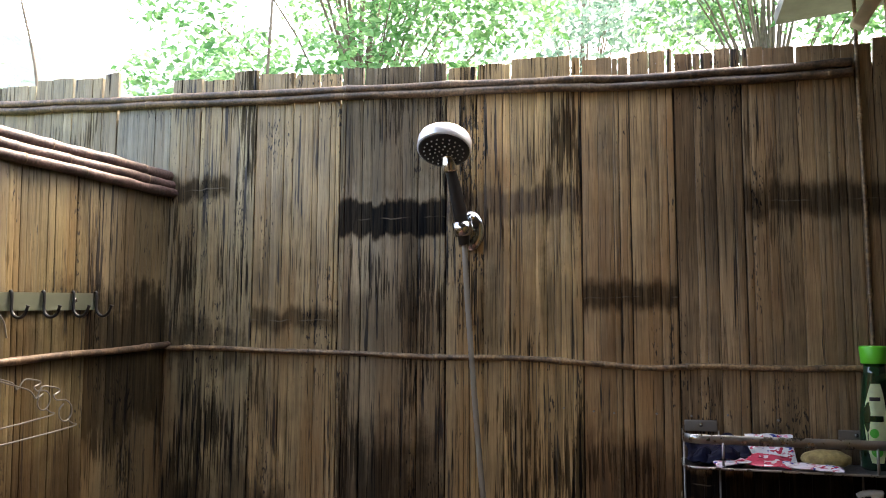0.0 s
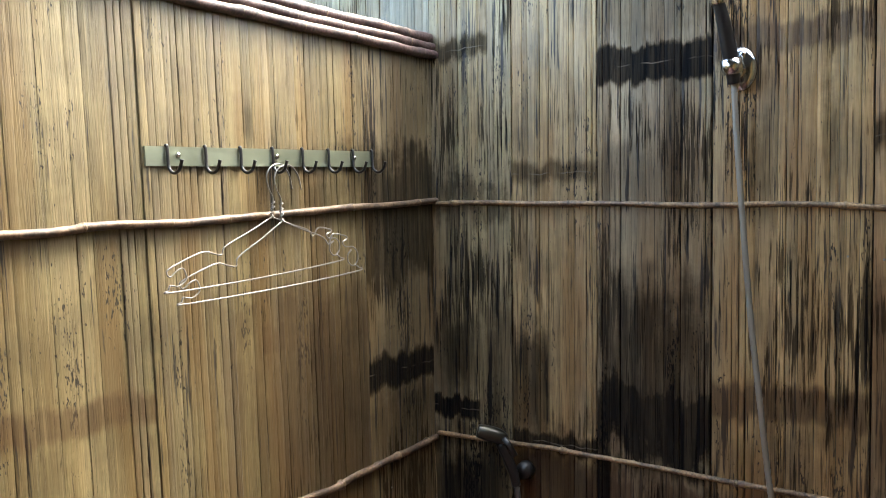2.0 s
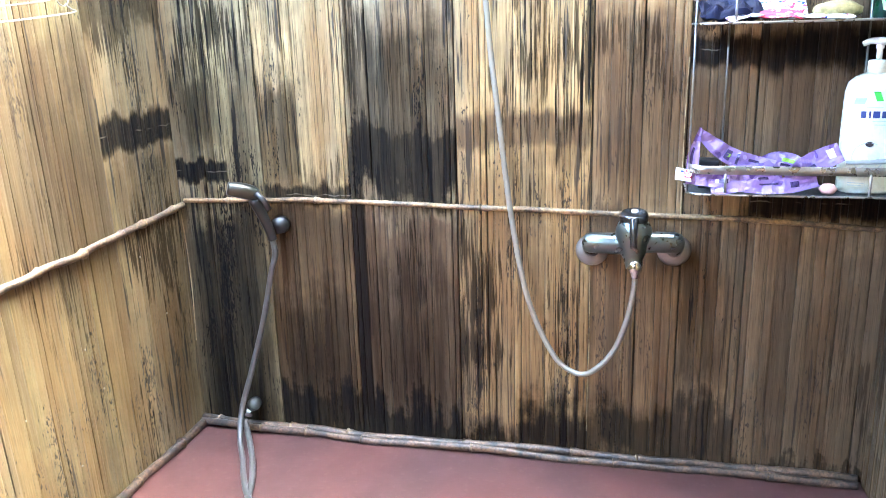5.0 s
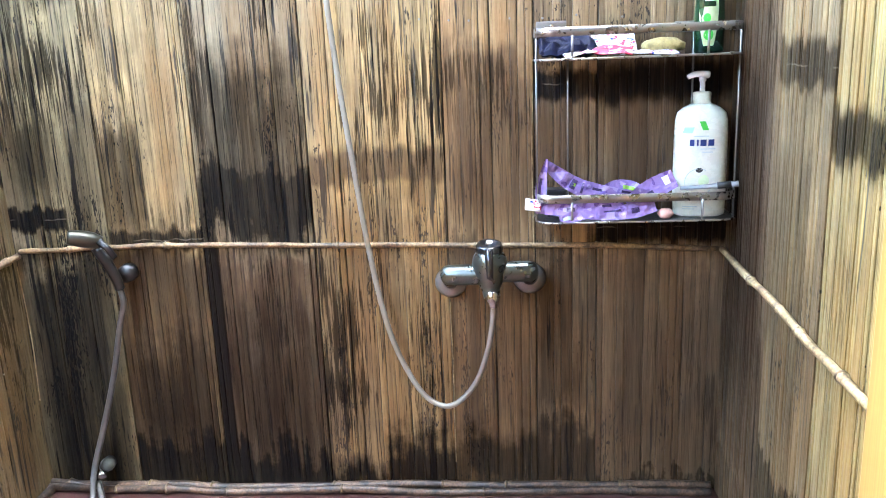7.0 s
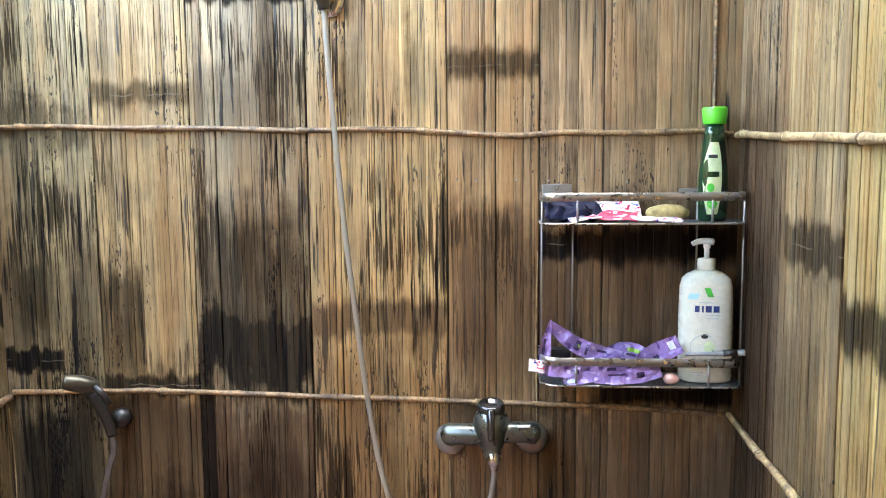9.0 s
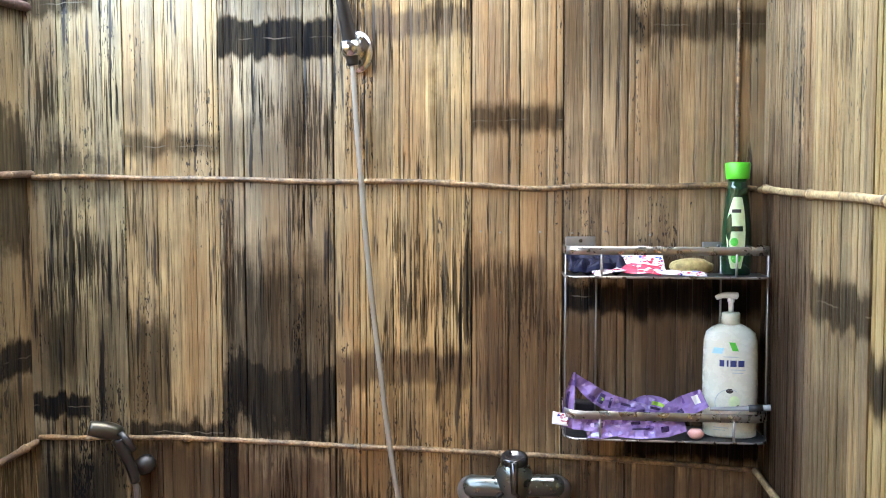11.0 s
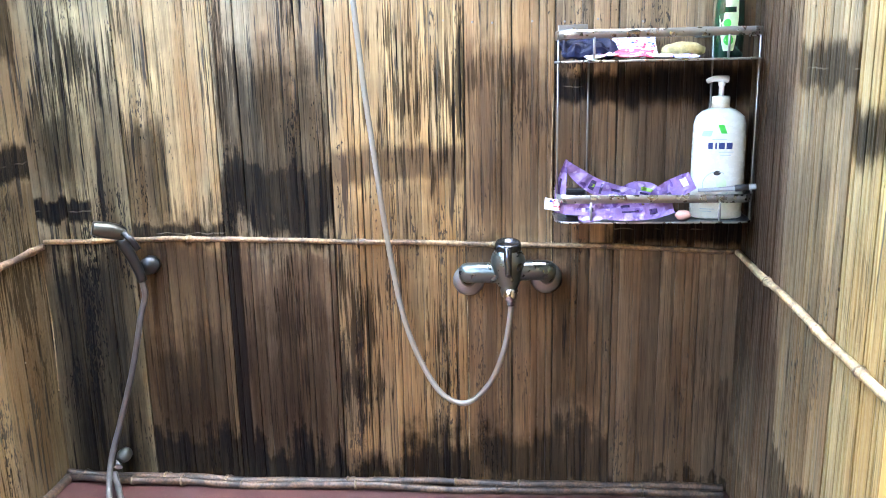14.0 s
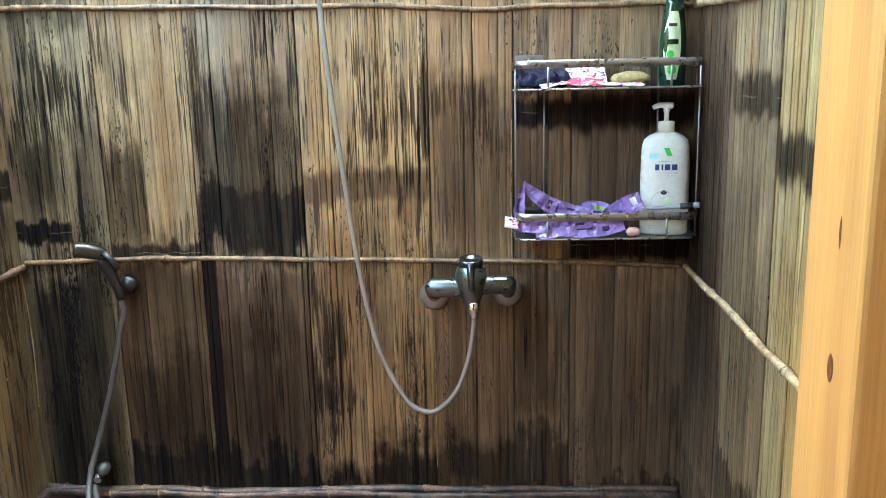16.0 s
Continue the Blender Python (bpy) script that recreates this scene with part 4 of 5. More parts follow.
def ring_print(name, cx, cz, r, t, material, parent, w, d, stretch=1.0, power=2.6, arc=(0, 360)):
    bm = bmesh.new()
    n, rows = 28, []
    for rr in (r, r - t):
        row = []
        for k in range(n + 1):
            a = radians(arc[0] + (arc[1] - arc[0]) * k / n)
            x, z = cx + rr * math.cos(a), cz + rr * stretch * math.sin(a)
            row.append(bm.verts.new((x, -d * (1 - min(0.999, abs(x / w)) ** power) ** (1 / power) - 0.0005, z)))
        rows.append(row)
    for k in range(n):
        bm.faces.new((rows[0][k], rows[0][k + 1], rows[1][k + 1], rows[1][k]))
    return part(name, bm, material, parent)


PW, PD = 0.0455, 0.0287
for x0, x1 in ((-0.021, -0.0135), (-0.0095, -0.0065), (-0.0035, 0.0065), (0.0095, 0.0195)):
    printed("print_bar", x0, x1, 0.125, 0.136, NAVY, pump, PW, PD)
printed("print_bar", -0.003, 0.022, 0.119, 0.1205, INKGREY, pump, PW, PD)
printed("print_bar", 0.0, 0.018, 0.1135, 0.115, INKGREY, pump, PW, PD)
printed("print_bar", -0.015, 0.010, 0.141, 0.1425, INKGREY, pump, PW, PD)
printed("print_patch", -0.033, -0.017, 0.147, 0.157, INKBLUE, pump, PW, PD - 0.0004, 0.003)
printed("print_patch", 0.000, 0.010, 0.152, 0.167, INKGREEN, pump, PW, PD - 0.0004, -0.006)
ring_print("print_circle", -0.004, 0.062, 0.024, 0.0012, INKGREY, pump, PW, PD, 1.0, 2.6, (60, 330))
ring_print("print_flower", -0.004, 0.083, 0.006, 0.0058, DARKINK, pump, PW, PD, 0.7)
ring_print("print_fruit", 0.004, 0.064, 0.009, 0.0088, PALELABEL, pump, PW, PD, 1.2)
ring_print("print_flower", 0.010, 0.056, 0.003, 0.0029, DARKINK, pump, PW, PD)
printed("print_bar", -0.03, -0.006, 0.018, 0.0195, INKGREY, pump, PW, PD)
printed("print_bar", -0.03, -0.010, 0.014, 0.0152, INKGREY, pump, PW, PD)

green = thing("shampoo_bottle", (1.341, -0.052, 0.8572), "dark green shampoo bottle with a lime green cap", "bottle")
green.rotation_euler = (0, 0, radians(14))
part("body", oval_body([(0.0, 0.0225, 0.015), (0.003, 0.0255, 0.0175), (0.05, 0.0265, 0.018), (0.09, 0.0245, 0.0175), (0.125, 0.020, 0.0165), (0.15, 0.0165, 0.0155), (0.167, 0.0155, 0.015)], 28, 2.2), GREENBODY, green, "deep green translucent-looking plastic body", True)
part("cap", lathe([(0.019, 0.166), (0.0195, 0.168), (0.0215, 0.192), (0.020, 0.1945), (0.001, 0.195)], 24), GREENCAP, green, "lime green screw cap", True)
bm = bmesh.new()
rows = []
for k in range(15):
    z = 0.012 + 0.123 * k / 14
    f = k / 14
    half = 0.0150 * math.sin(math.pi * (0.12 + 0.80 * f)) ** 0.6
    cx = -0.0095 + 0.002 * f
    w = 0.0262 - 0.0085 * max(0, f - 0.35)
    rows.append([bm.verts.new((cx + half * s, -0.0182 * (1 - min(0.98, abs((cx + half * s) / w)) ** 2.2) ** (1 / 2.2) - 0.0005 + 0.0018 * max(0, f - 0.4), z)) for s in (-1, -0.5, 0, 0.5, 1)])
for a, b in zip(rows, rows[1:]):
    for k in range(4):
        bm.faces.new((a[k], a[k + 1], b[k + 1], b[k]))
part("paper_label", bm, PALELABEL, green, "pale green oval label", True)
printed("print_bar", -0.017, -0.002, 0.108, 0.114, DARKINK, green, 0.024, 0.0178, 0, "", 2.2)
printed("print_bar", -0.019, 0.001, 0.076, 0.085, GREENBODY, green, 0.0255, 0.0187, 0, "", 2.2)
ring_print("print_leaf", -0.013, 0.058, 0.006, 0.0058, INKGREEN, green, 0.026, 0.0186, 1.2, 2.2)
ring_print("print_leaf", -0.010, 0.030, 0.008, 0.0078, INKGREEN, green, 0.026, 0.0186, 1.1, 2.2)

# ---- packets and small things in the caddy ----


def pouch(name, size, thick, place, turn, material, label, category, seed, crumple=0.006, bend=0.0, group=""):
    """A soft sealed sachet: two films joined at the edges, crumpled."""
    nx, ny = 22, 14
    ph = seed * 3.7
    bm = bmesh.new()
    grids = []
    for side in (1, -1):
        g = []
        for j in range(ny + 1):
            row = []
            for i in range(nx + 1):
                a, b = i / nx * 2 - 1, j / ny * 2 - 1
                puff = ((1 - a ** 4) * (1 - b ** 4)) ** 0.5 * thick
                x, y = a * size[0] / 2, b * size[1] / 2
                fold = crumple * (1.8 * abs(noise.noise((x * 22 + ph, y * 22, 1))) + 0.25 * noise.noise((x * 60, y * 60 + ph, 5)))
                zz = side * puff * (0.75 + 0.5 * noise.noise((x * 60, y * 60, ph + side))) + fold + bend * a * a
                row.append(bm.verts.new((x + 0.003 * noise.noise((y * 50, ph, 3)), y + 0.003 * noise.noise((x * 50, ph, 8)), zz)))
            g.append(row)
        grids.append(g)
        for j in range(ny):
            for i in range(nx):
                f = (g[j][i], g[j][i + 1], g[j + 1][i + 1], g[j + 1][i])
                bm.faces.new(f if side > 0 else f[::-1])
    bmesh.ops.remove_doubles(bm, verts=bm.verts[:], dist=0.00005)
    ob = part(name, bm, material, None, "", False)
    ob.matrix_world = pose(*place, *turn)
    return tagged(ob, label, category, group)


ZL, ZU = 0.5775, 0.8575
G1 = "purple sachets in the caddy"


def film_strip(spine, widths, lean, label, seed, prints=()):
    """A used foil sachet: a crumpled flat strip of film along a bent spine, with folds, curled edges and printed marks (share, across, length, height, material)."""
    n, m = 34, 10
    path = smooth_path(spine, n)
    ph = seed * 5.3
    bm = bmesh.new()
    lean = Vector(lean).normalized()

    def at(f, v, lift=0.0):
        i = min(n - 1, int(f * n))
        p = path[i].lerp(path[i + 1], f * n - i)
        along = (path[i + 1] - path[i]).normalized()
        up = (lean - along * lean.dot(along)).normalized()
        face = along.cross(up)
        if face.y > 0:
            face = -face
        k = f * (len(widths) - 1)
        j = min(len(widths) - 2, int(k))
        w = widths[j] + (widths[j + 1] - widths[j]) * (k - j)
        q = p + up * (v * w * 0.5)
        fold = 0.0055 * noise.noise((q.x * 55 + ph, q.z * 55, 2)) + 0.0022 * noise.noise((q.x * 150, q.z * 150 + ph, 5)) + 0.0025 * v * v
        return q + face * (fold + lift)
    rows = []
    for side in (0.0007, -0.0007):
        rows.append([[bm.verts.new(at(i / n, 2 * j / m - 1, side)) for j in range(m + 1)] for i in range(n + 1)])
    front, back = rows
    for i in range(n):
        for j in range(m):
            bm.faces.new((front[i][j], front[i + 1][j], front[i + 1][j + 1], front[i][j + 1]))
            bm.faces.new((back[i][j], back[i][j + 1], back[i + 1][j + 1], back[i + 1][j]))
        for j in (0, m):
            bm.faces.new((front[i][j], front[i + 1][j], back[i + 1][j], back[i][j]))
    for i in (0, n):
        for j in range(m):
            bm.faces.new((front[i][j], front[i][j + 1], back[i][j + 1], back[i][j]))
    ob = part("sachet", bm, PURPLE, None)
    for f0, v0, fl, vl, mat in prints:
        pm = bmesh.new()
        grid = [[pm.verts.new(at(f0 + fl * i / 6, v0 + vl * j / 3, 0.0013)) for j in range(4)] for i in range(7)]
        for i in range(6):
            for j in range(3):
                pm.faces.new((grid[i][j], grid[i + 1][j], grid[i + 1][j + 1], grid[i][j + 1]))
        part("print_mark", pm, mat, ob)
    return tagged(ob, label, "sachet", G1)


film_strip([(1.049, -0.088, ZL + 0.012), (1.052, -0.084, ZL + 0.060), (1.062, -0.078, ZL + 0.108)], (0.016, 0.020, 0.004), (1, 0, 0.1), "torn purple sachet standing against the wire", 2, ((0.30, -0.5, 0.35, 0.5, DEEPVIOLET),))
film_strip([(1.060, -0.076, ZL + 0.100), (1.085, -0.074, ZL + 0.078), (1.115, -0.072, ZL + 0.058), (1.150, -0.071, ZL + 0.048), (1.185, -0.070, ZL + 0.040)], (0.014, 0.026, 0.030, 0.026, 0.024), (0.25, 0.1, 1), "crumpled purple foil sachet sloping down from its torn end", 1, ((0.42, -0.6, 0.07, 1.2, DEEPVIOLET), (0.44, -0.2, 0.045, 0.5, GREENTICK), (0.56, -0.7, 0.03, 1.3, DEEPVIOLET), (0.70, 0.0, 0.12, 0.35, DEEPVIOLET)))
film_strip([(1.150, -0.056, ZL + 0.030), (1.185, -0.054, ZL + 0.048), (1.215, -0.058, ZL + 0.046), (1.240, -0.064, ZL + 0.030)], (0.022, 0.030, 0.030, 0.020), (0.1, 0.2, 1), "purple foil sachet with a lime green mark", 3, ((0.48, -0.1, 0.24, 0.45, GREENTICK), (0.46, -0.6, 0.30, 0.3, DEEPVIOLET)))
film_strip([(1.205, -0.086, ZL + 0.022), (1.235, -0.080, ZL + 0.044), (1.262, -0.092, ZL + 0.062), (1.281, -0.098, ZL + 0.072)], (0.030, 0.036, 0.036, 0.032), (-0.6, 0.1, 0.8), "pale purple sachet leaning on the pump bottle", 4, ((0.70, -0.3, 0.16, 0.9, WHITEP), (0.35, -0.6, 0.10, 0.5, DEEPVIOLET)))
film_strip([(1.058, -0.094, ZL + 0.026), (1.100, -0.096, ZL + 0.022), (1.150, -0.097, ZL + 0.022), (1.195, -0.094, ZL + 0.028)], (0.030, 0.026, 0.026, 0.020), (0.05, 0.25, 1), "crumpled purple foil sachet behind the guard rail", 5, ((0.30, -0.5, 0.10, 0.6, DEEPVIOLET), (0.72, -0.2, 0.12, 0.5, DEEPVIOLET)))
film_strip([(1.135, -0.104, ZL + 0.013), (1.175, -0.106, ZL + 0.013), (1.215, -0.103, ZL + 0.018), (1.250, -0.098, ZL + 0.024)], (0.022, 0.024, 0.028, 0.020), (0.2, 0.25, 1), "crumpled purple foil sachet lying on the tray", 6, ((0.2, 0.2, 0.25, 0.25, DEEPVIOLET), (0.6, -0.4, 0.12, 0.7, DEEPVIOLET)))
film_strip([(1.082, -0.108, ZL + 0.004), (1.105, -0.107, ZL + 0.007), (1.140, -0.105, ZL + 0.014)], (0.010, 0.018, 0.016), (0.1, 0.6, 1), "small pale purple sachet lying flat", 7, ((0.15, -0.5, 0.30, 0.9, INKGREY),))
pouch("razor_packet", (0.03, 0.022), 0.003, (1.036, -0.10, ZL + 0.030), (60, 10, 20), WHITEPACK, "small white packet stuck through the rail", "packet", 7, 0.003)
blk = part("razor_box", box((1.063, -0.062, ZL), (1.098, -0.03, ZL + 0.050), 0.003), BLACK, None)
tagged(blk, "small black plastic box behind the sachets", "box")
soap = part("soap_piece", lathe([(0.001, -0.008), (0.010, -0.007), (0.0145, 0.0), (0.010, 0.007), (0.001, 0.008)], 16, 1, 0.8, pose(1.268, -0.094, ZL + 0.0085, 12, 0, 0)), SOAP, None, "", True)
tagged(soap, "small piece of pink soap on the tray", "soap")
brush = thing("razor", (1.34, -0.112, 0.628), "grey plastic razor handle resting across the guard rail", "razor")
part("handle", local(brush, tube(smooth_path([(1.290, -0.100, 0.6315), (1.325, -0.108, 0.634), (1.355, -0.114, 0.637), (1.384, -0.120, 0.640)], 14), lambda i, s: 0.0035 + 0.0025 * s, 10, None, 0.7)), GREYP, brush, "", True)
part("grip", local(brush, tube([(1.350, -0.113, 0.6365), (1.372, -0.1175, 0.639)], 0.0062, 10, None, 0.8)), DULL, brush, "", True)

pouch("dark_bag", (0.10, 0.07), 0.014, (1.098, -0.060, ZU + 0.016), (18, 0, 6), NAVYBAG, "crumpled navy blue plastic bag", "bag", 11, 0.013)
G2 = "sachets on the upper shelf"
pouch("sachet", (0.075, 0.055), 0.004, (1.180, -0.050, ZU + 0.024), (52, 0, 3), WHITEPACK, "white sachet with red and blue print", "sachet", 12, 0.006, 0.0, G2)
pouch("sachet", (0.085, 0.045), 0.004, (1.165, -0.085, ZU + 0.009), (18, 4, -8), REDPACK, "red and white printed sachet lying flat", "sachet", 13, 0.006, 0.0, G2)
pouch("sachet", (0.055, 0.03), 0.003, (1.118, -0.096, ZU + 0.007), (14, -6, 14), WHITEPACK, "small white sachet with red and blue print", "sachet", 14, 0.005, 0.0, G2)
pouch("sachet", (0.09, 0.03), 0.003, (1.235, -0.095, ZU + 0.005), (8, 3, -4), WHITEPACK, "white sachet with red and blue print", "sachet", 15, 0.004, 0.0, G2)
bm = bmesh.new()
bmesh.ops.create_icosphere(bm, subdivisions=4, radius=1.0)
for v in bm.verts:
    k = 1 + 0.10 * noise.noise(v.co * 2.2) + 0.03 * noise.noise(v.co * 9)
    v.co = Vector((v.co.x * 0.037 * k, v.co.y * 0.022 * k, v.co.z * 0.0145 * k))
pumice = part("pumice_stone", bm, OLIVE, None, "", True)
pumice.matrix_world = pose(1.262, -0.066, ZU + 0.0145, 8, 0, 4)
tagged(pumice, "rough olive brown scrubbing stone", "stone")

# ---- hook rack and hangers on the left wall ----
rack = thing("hook_rack", west(-0.46, 1.118, 0.012), "steel hook strip with eight hooks on bamboo", "hook rack")
strip = bmesh.new()
vs = []
for u, z in ((-0.712, 1.1045), (-0.212, 1.124)):
    vs.append([strip.verts.new(west(u, z + dz, o)) for dz, o in ((-0.0155, 0.011), (0.0155, 0.011), (0.0155, 0.015), (-0.0155, 0.015))])
for k in range(4):
    strip.faces.new((vs[0][k], vs[0][(k + 1) % 4], vs[1][(k + 1) % 4], vs[1][k]))
strip.faces.new(vs[0])
strip.faces.new(vs[1][::-1])
part("back_strip", local(rack, strip), plain("greenish_steel_strip", (0.22, 0.24, 0.17), 0.35, 0.7, 0.2, 9), rack, "greenish reflecting steel strip")
for u in (-0.676, -0.606, -0.536, -0.467, -0.398, -0.333, -0.268, -0.214):
    z = 1.1045 + (u + 0.712) * 0.039
    hook = [west(u, z + a, 0.015 + b) for a, b in ((0.0165, 0.000), (0.0165, 0.003), (0.005, 0.004), (-0.014, 0.004), (-0.024, 0.010), (-0.027, 0.020), (-0.022, 0.030), (-0.012, 0.035), (-0.007, 0.037))]
    part("hook", local(rack, tube(smooth_path(hook, 24), lambda i, s: 0.0027 + 0.0012 * (s > 0.96), 8)), DULL, rack, "", True)
for u in (-0.655, -0.455, -0.262):
    part("screw", local(rack, lathe([(0.001, 0), (0.005, 0), (0.004, 0.003), (0.001, 0.004)], 10, 1, 1, axis_matrix(west(u, 1.1065 + (u + 0.712) * 0.039, 0.015), (1, 0, 0)))), CHROME, rack, "", True)


def hanger(du, dz, out, tilt, slip=0.0, rise=0.0):
    """A thin wire hanger: hook, twisted neck, two shoulders with notches, curled ends and a bottom bar."""
    top = west(-0.474 + du, 1.092 + dz, out)

    def at(u, z, o=0.0):
        hang = min(1.0, max(0.0, (-z - 0.06) / 0.10))
        return Vector(west(-0.474 + du + u + slip * hang, 1.092 + dz + z + rise * hang, out + o + tilt * u))
    ob = thing("wire_hanger", top, "thin silver wire clothes hanger on the rack", "hanger", "wire hangers")
    hook = [at(0.043, -0.035), at(0.036, -0.008), at(0.018, 0.008), at(-0.004, 0.003), at(-0.016, -0.014), at(-0.012, -0.036), at(-0.004, -0.052), at(-0.006, -0.075), at(-0.003, -0.092)]
    part("hook", local(ob, tube(smooth_path(hook, 40), 0.0013, 6)), WIRE, ob, "", True)
    neck = [at(-0.004 + 0.0028 * math.cos(k * 1.1), -0.058 - k * 0.0017, 0.0028 * math.sin(k * 1.1)) for k in range(20)]
    part("twisted_neck", local(ob, tube(neck, 0.0013, 6)), WIRE, ob, "", True)
    left = [at(-0.003, -0.090), at(-0.05, -0.120), at(-0.098, -0.148), at(-0.104, -0.163), at(-0.118, -0.162), at(-0.140, -0.157), at(-0.170, -0.166), at(-0.205, -0.180), at(-0.211, -0.187), at(-0.205, -0.193), at(-0.192, -0.184), at(-0.180, -0.182), at(-0.176, -0.198), at(-0.190, -0.208), at(-0.206, -0.206)]
    right = [at(-0.003, -0.090), at(0.04, -0.105), at(0.088, -0.120), at(0.102, -0.134), at(0.110, -0.121), at(0.118, -0.115), at(0.146, -0.120), at(0.149, -0.126), at(0.138, -0.132), at(0.146, -0.140), at(0.164, -0.141), at(0.176, -0.152), at(0.176, -0.168), at(0.164, -0.177), at(0.152, -0.170), at(0.151, -0.156), at(0.160, -0.147)]
    part("shoulder", local(ob, tube(smooth_path(left, 70), 0.0013, 6)), WIRE, ob, "", True)
    part("shoulder", local(ob, tube(smooth_path(right, 84), 0.0013, 6)), WIRE, ob, "", True)
    part("trouser_bar", local(ob, tube(smooth_path([at(-0.206, -0.206), at(-0.209, -0.213), at(-0.200, -0.217), at(0.0, -0.205), at(0.176, -0.188), at(0.178, -0.181), at(0.170, -0.176)], 40), 0.0013, 6)), WIRE, ob, "", True)
    return ob


hanger(0.0, 0.0, 0.045, 0.02)
hanger(-0.008, 0.002, 0.034, -0.05, -0.016, 0.018)

# nails and rivets on the back wall
nail_mesh = bpy.data.meshes.new("nail")
nb = lathe([(0.001, 0), (0.0022, 0), (0.0018, 0.0012), (0.0005, 0.0016)], 6)
nb.to_mesh(nb_mesh := nail_mesh)
nb.free()
nail_mesh.materials.append(STEEL)
for x, z in ((0.84, 0.935), (0.893, 0.931), (0.929, 0.929), (1.002, 0.930), (1.06, 0.928), (1.12, 0.931), (1.20, 0.925)):
    nail = new("nail", nail_mesh)
    nail.matrix_world = axis_matrix((x, -0.0105, z), (0, -1, 0))
    nail.parent = wall_north
for u, z in ((-0.11, 0.30), (-0.17, 0.44), (-0.33, 0.23), (-0.36, 0.32), (-0.42, 0.12), (-0.52, 0.26), (-0.62, 0.30)):
    nail = new("nail", nail_mesh)
    nail.matrix_world = axis_matrix(west(u, z, 0.0105), (1, 0, 0))
    nail.parent = wall_west
    nail.matrix_parent_inverse = wall_west.matrix_world.inverted()

# ---- greenery beyond the fence ----


def leaf_mass(name, centres, count, size, material, parent, seed):
    """Many small folded leaves scattered round clump centres (x, y, z, radius)."""
    rng = np.random.default_rng(seed)
    verts, faces = [], []
    for k in range(count):
        cx, cy, cz, r = centres[rng.integers(len(centres))]
        d = rng.normal(size=3)
        d = d / np.linalg.norm(d) * r * rng.uniform(0.35, 1.05) ** 0.6
        p = Vector((cx + d[0], cy + d[1], cz + d[2] * 0.8))
        q = Euler((rng.uniform(-1.0, 0.5), rng.uniform(-0.9, 0.9), rng.uniform(0, 6.28))).to_matrix()
        s = size * rng.uniform(0.6, 1.3)
        b = len(verts)
        for v in ((0, 0, 0), (0.30 * s, 0.45 * s, 0.06 * s), (0, 0.5 * s, -0.02 * s), (-0.30 * s, 0.45 * s, 0.06 * s), (0, 1.1 * s, -0.15 * s)):
            verts.append(p + q @ Vector(v))
        faces += [(b, b + 1, b + 2), (b, b + 2, b + 3), (b + 1, b + 4, b + 2), (b + 2, b + 4, b + 3)]
    return mesh_object(name, verts, faces, material, parent)


def tree(name, x, y, height, spread, clumps, leaves, size, material, label, seed):
    rng = random.Random(seed)
    ob = thing(name, (x, y, -0.12), label, "tree", "trees beyond the fence")
    bm = tube(smooth_path([(0, 0, 0), (0.05, 0.03, height * 0.3), (-0.04, 0.05, height * 0.6), (0.02, 0, height * 0.92)], 14), lambda i, s: 0.07 * (1.05 - s), 8)
    centres = []
    for k in range(clumps):
        a, z = rng.uniform(0, 6.28), height * rng.uniform(0.42, 1.0)
        r = spread * rng.uniform(0.25, 1.0) * (1.15 - abs(z / height - 0.68))
        end = Vector((r * math.cos(a), r * math.sin(a), z))
        tube(smooth_path([(0, 0, z * 0.6), end * 0.5 + Vector((0, 0, z * 0.36)), end], 6), lambda i, s: 0.012 * (1.1 - s), 5, bm)
        centres.append((*end, spread * rng.uniform(0.20, 0.36)))
    part("trunk", bm, BARK, ob, "grey brown trunk and limbs", True)
    leaf_mass("crown", centres, leaves, size, material, ob, seed)
    return ob


tree("tree", -0.85, 3.3, 4.6, 1.35, 60, 24000, 0.054, LEAF, "leafy green tree close behind the fence", 3)
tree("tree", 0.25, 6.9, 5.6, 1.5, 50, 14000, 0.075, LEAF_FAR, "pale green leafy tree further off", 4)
tree("tree", 1.75, 4.2, 4.6, 1.15, 46, 17000, 0.054, LEAF, "leafy green tree close behind the fence", 5)
tree("tree", -6.5, 7.5, 4.3, 1.6, 26, 6000, 0.12, LEAF_FAR, "distant tree with haze tinted into its pale leaves", 6)
tree("tree", -4.2, 9.0, 4.6, 1.5, 26, 6000, 0.12, LEAF_FAR, "distant tree with haze tinted into its pale leaves", 7)
tree("tree", -9.0, 5.5, 5.0, 2.0, 26, 6000, 0.13, LEAF_FAR, "distant tree with haze tinted into its pale leaves", 8)
sp = thing("spiky_palm", (-3.7, 2.35, -0.12), "spiky palm-like plant with long narrow leaves", "plant")
part("trunk", tube([(0, 0, 0), (0.03, 0, 1.4), (0, 0.02, 2.75)], lambda i, s: 0.06 - 0.02 * s, 8), BARK, sp, "", True)
rngp = random.Random(5)
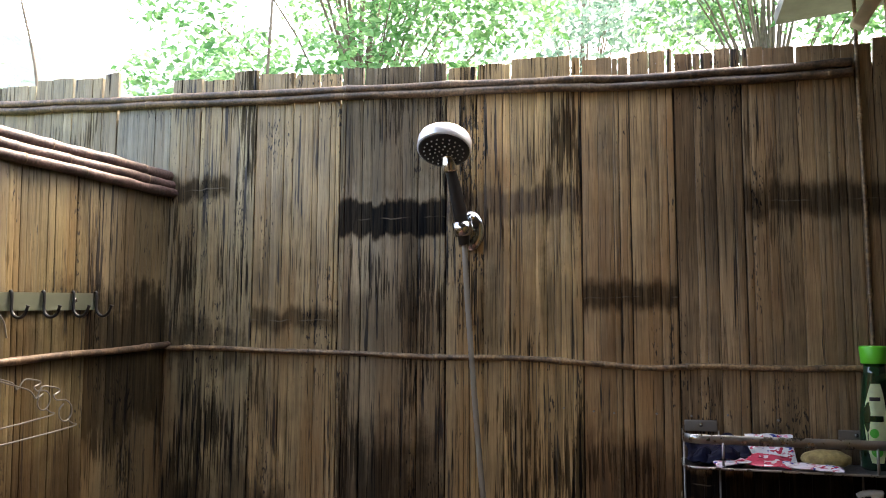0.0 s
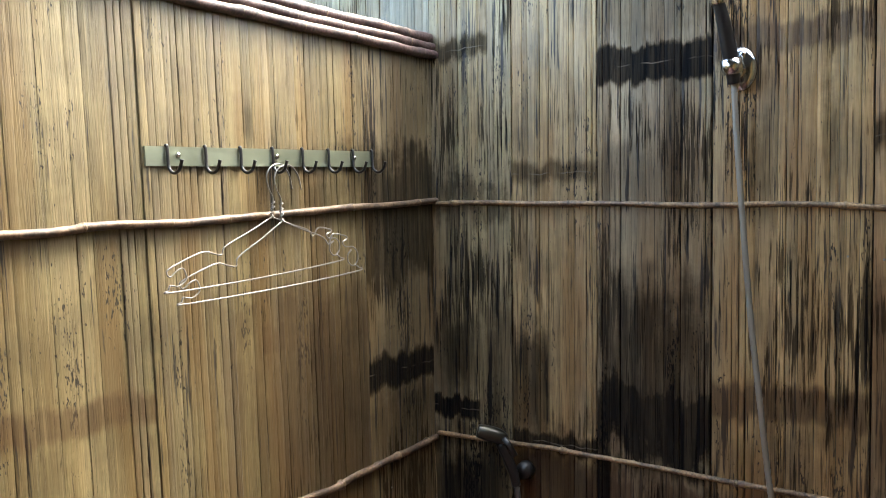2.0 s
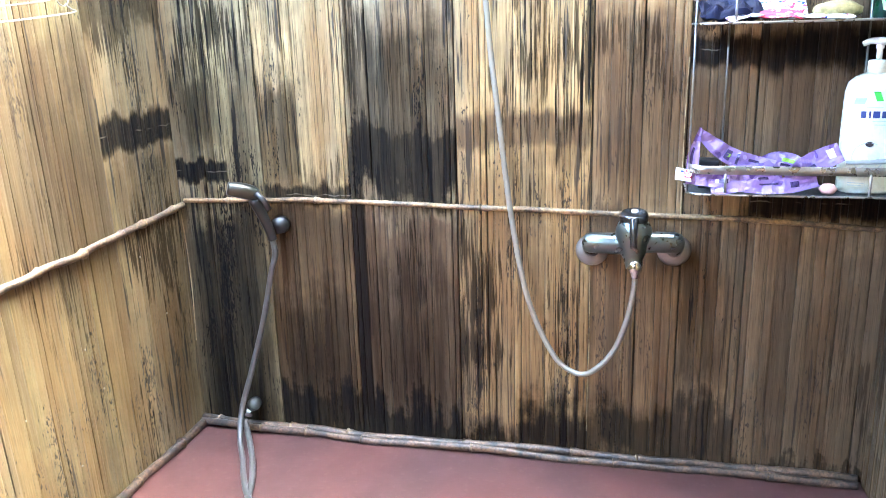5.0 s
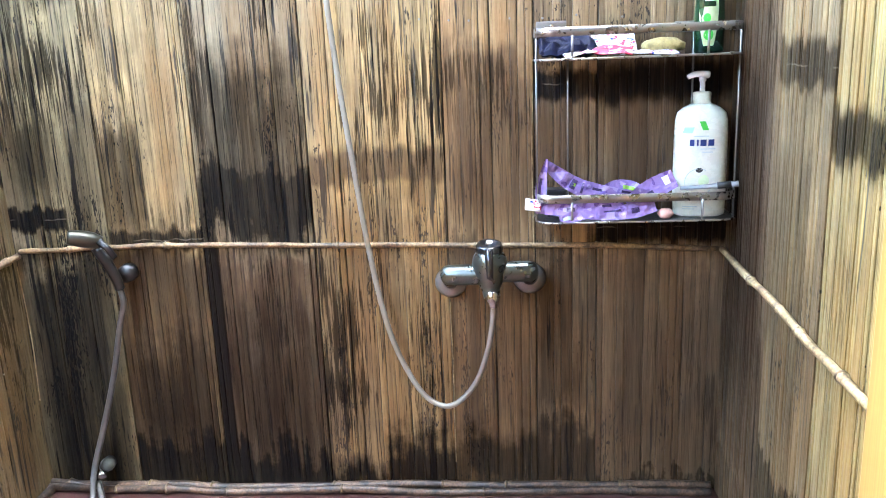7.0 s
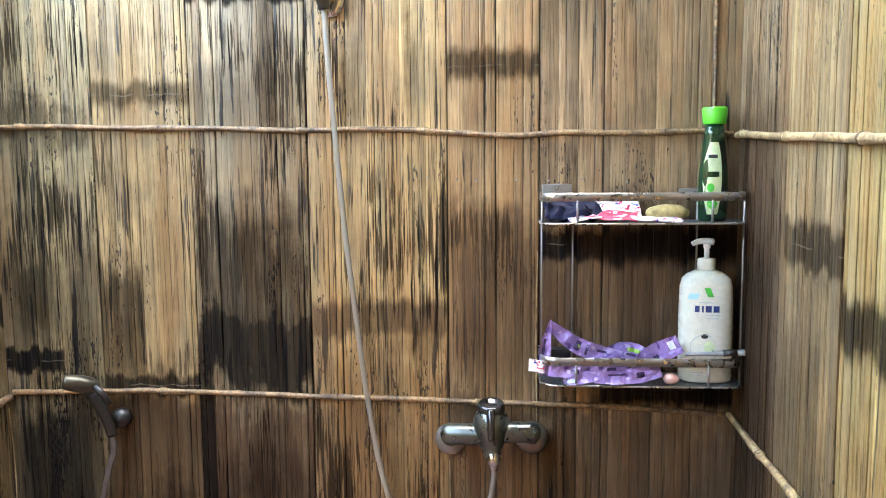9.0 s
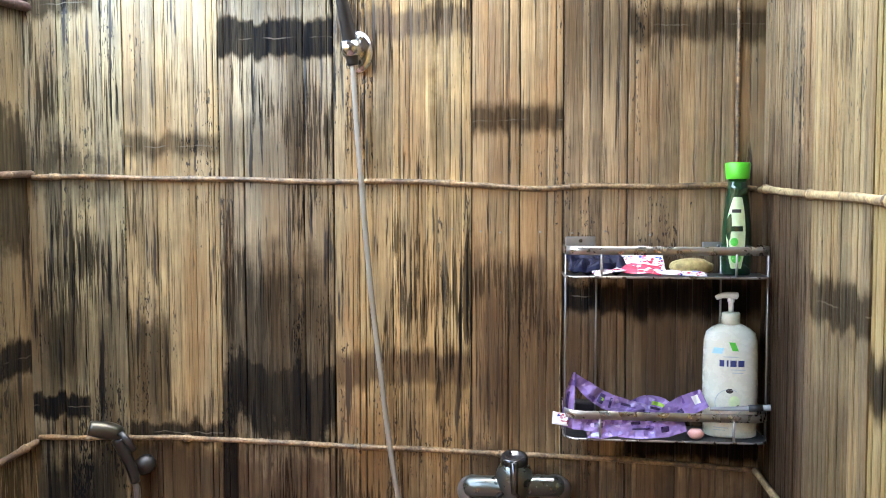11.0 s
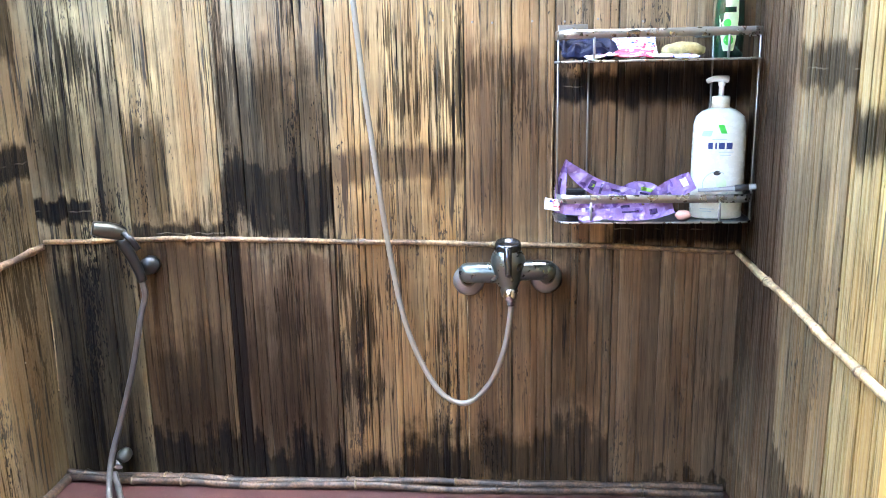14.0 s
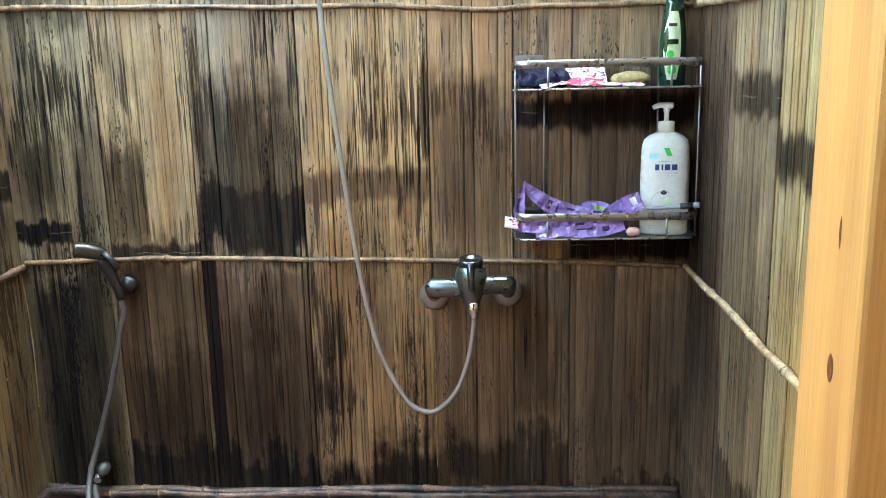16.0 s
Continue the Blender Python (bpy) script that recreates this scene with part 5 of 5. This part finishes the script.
for k in range(46):
    a, e = rngp.uniform(0, 6.28), rngp.uniform(-0.3, 1.35)
    ln = rngp.uniform(0.45, 0.7)
    pts = []
    for s in range(6):
        f = s / 5
        ee = e - f * f * 1.1
        pts.append(Vector((math.cos(a) * math.cos(ee) * ln * f, math.sin(a) * math.cos(ee) * ln * f, 2.7 + math.sin(e) * ln * f - 0.25 * f * f)))
    bm = bmesh.new()
    side = Vector((-math.sin(a), math.cos(a), 0))
    rows = [[bm.verts.new(p + side * 0.022 * (1 - f / 5) * s + Vector((0, 0, 0.006 * abs(s)))) for s in (-1, 0, 1)] for f, p in enumerate(pts)]
    for ra, rb in zip(rows, rows[1:]):
        for q in range(2):
            bm.faces.new((ra[q], ra[q + 1], rb[q + 1], rb[q]))
    part("leaf", bm, LEAF, sp)
for x, y, h, lean, s in ((-1.75, 1.6, 2.75, -0.25, 1), (-0.9, 2.0, 3.4, 0.10, 2)):
    st = part("bare_stem", tube(smooth_path([(x, y, -0.12), (x + lean * 0.3, y, h * 0.5), (x + lean * 0.5, y + 0.03, h * 0.8), (x + lean, y, h)], 16), lambda i, q: 0.011 * (1.1 - q * 0.7), 6), BARK, None, "", True)
    tagged(st, "thin bare stem standing beyond the fence", "stem")


def wooded_hill():
    """A long wooded ridge far off, its crest rough with treetops."""
    g = Graph("haze_tinted_hill")
    n = g.noise((0.5, 0.5, 0.5), 6, rough=0.65)
    f = g.noise((2.2, 2.2, 2.2), 4)
    # blue-grey greens: the haze of distance is mixed into the base colour
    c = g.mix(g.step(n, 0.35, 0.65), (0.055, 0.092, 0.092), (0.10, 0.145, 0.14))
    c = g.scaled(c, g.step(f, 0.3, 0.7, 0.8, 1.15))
    g.finish(c, 0.9)
    verts, faces, rows, cols = [], [], 14, 260
    for i in range(cols + 1):
        a = radians(75 - 110 * i / cols)
        deg = math.degrees(a)
        top = 9.5 + 6.5 / (1 + math.exp(-(deg - 24) / 6.0))
        top += 3.6 / (1 + math.exp(-(deg - 38) / 4.0))
        top += 0.9 * noise.noise((deg * 0.11, 3, 1)) + 0.35 * noise.noise((deg * 0.9, 1, 7))
        for k in range(rows + 1):
            q = k / rows
            d = 70 + 45 * q
            z = (d * math.tan(radians(top)) + 1.0) * q ** 0.8 - 0.3
            z += 0.7 * noise.noise((deg * 0.35, q * 5, 4)) * q * (1 - q) * 3
            verts.append((0.6 - d * math.sin(a), -1.0 + d * math.cos(a), z))
    for i in range(cols):
        for k in range(rows):
            o = i * (rows + 1) + k
            faces.append((o, o + rows + 1, o + rows + 2, o + 1))
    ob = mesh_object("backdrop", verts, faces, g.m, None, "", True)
    return tagged(ob, "wooded hill far beyond the fence, haze in its colour", "hill", "", "structure")


wooded_hill()
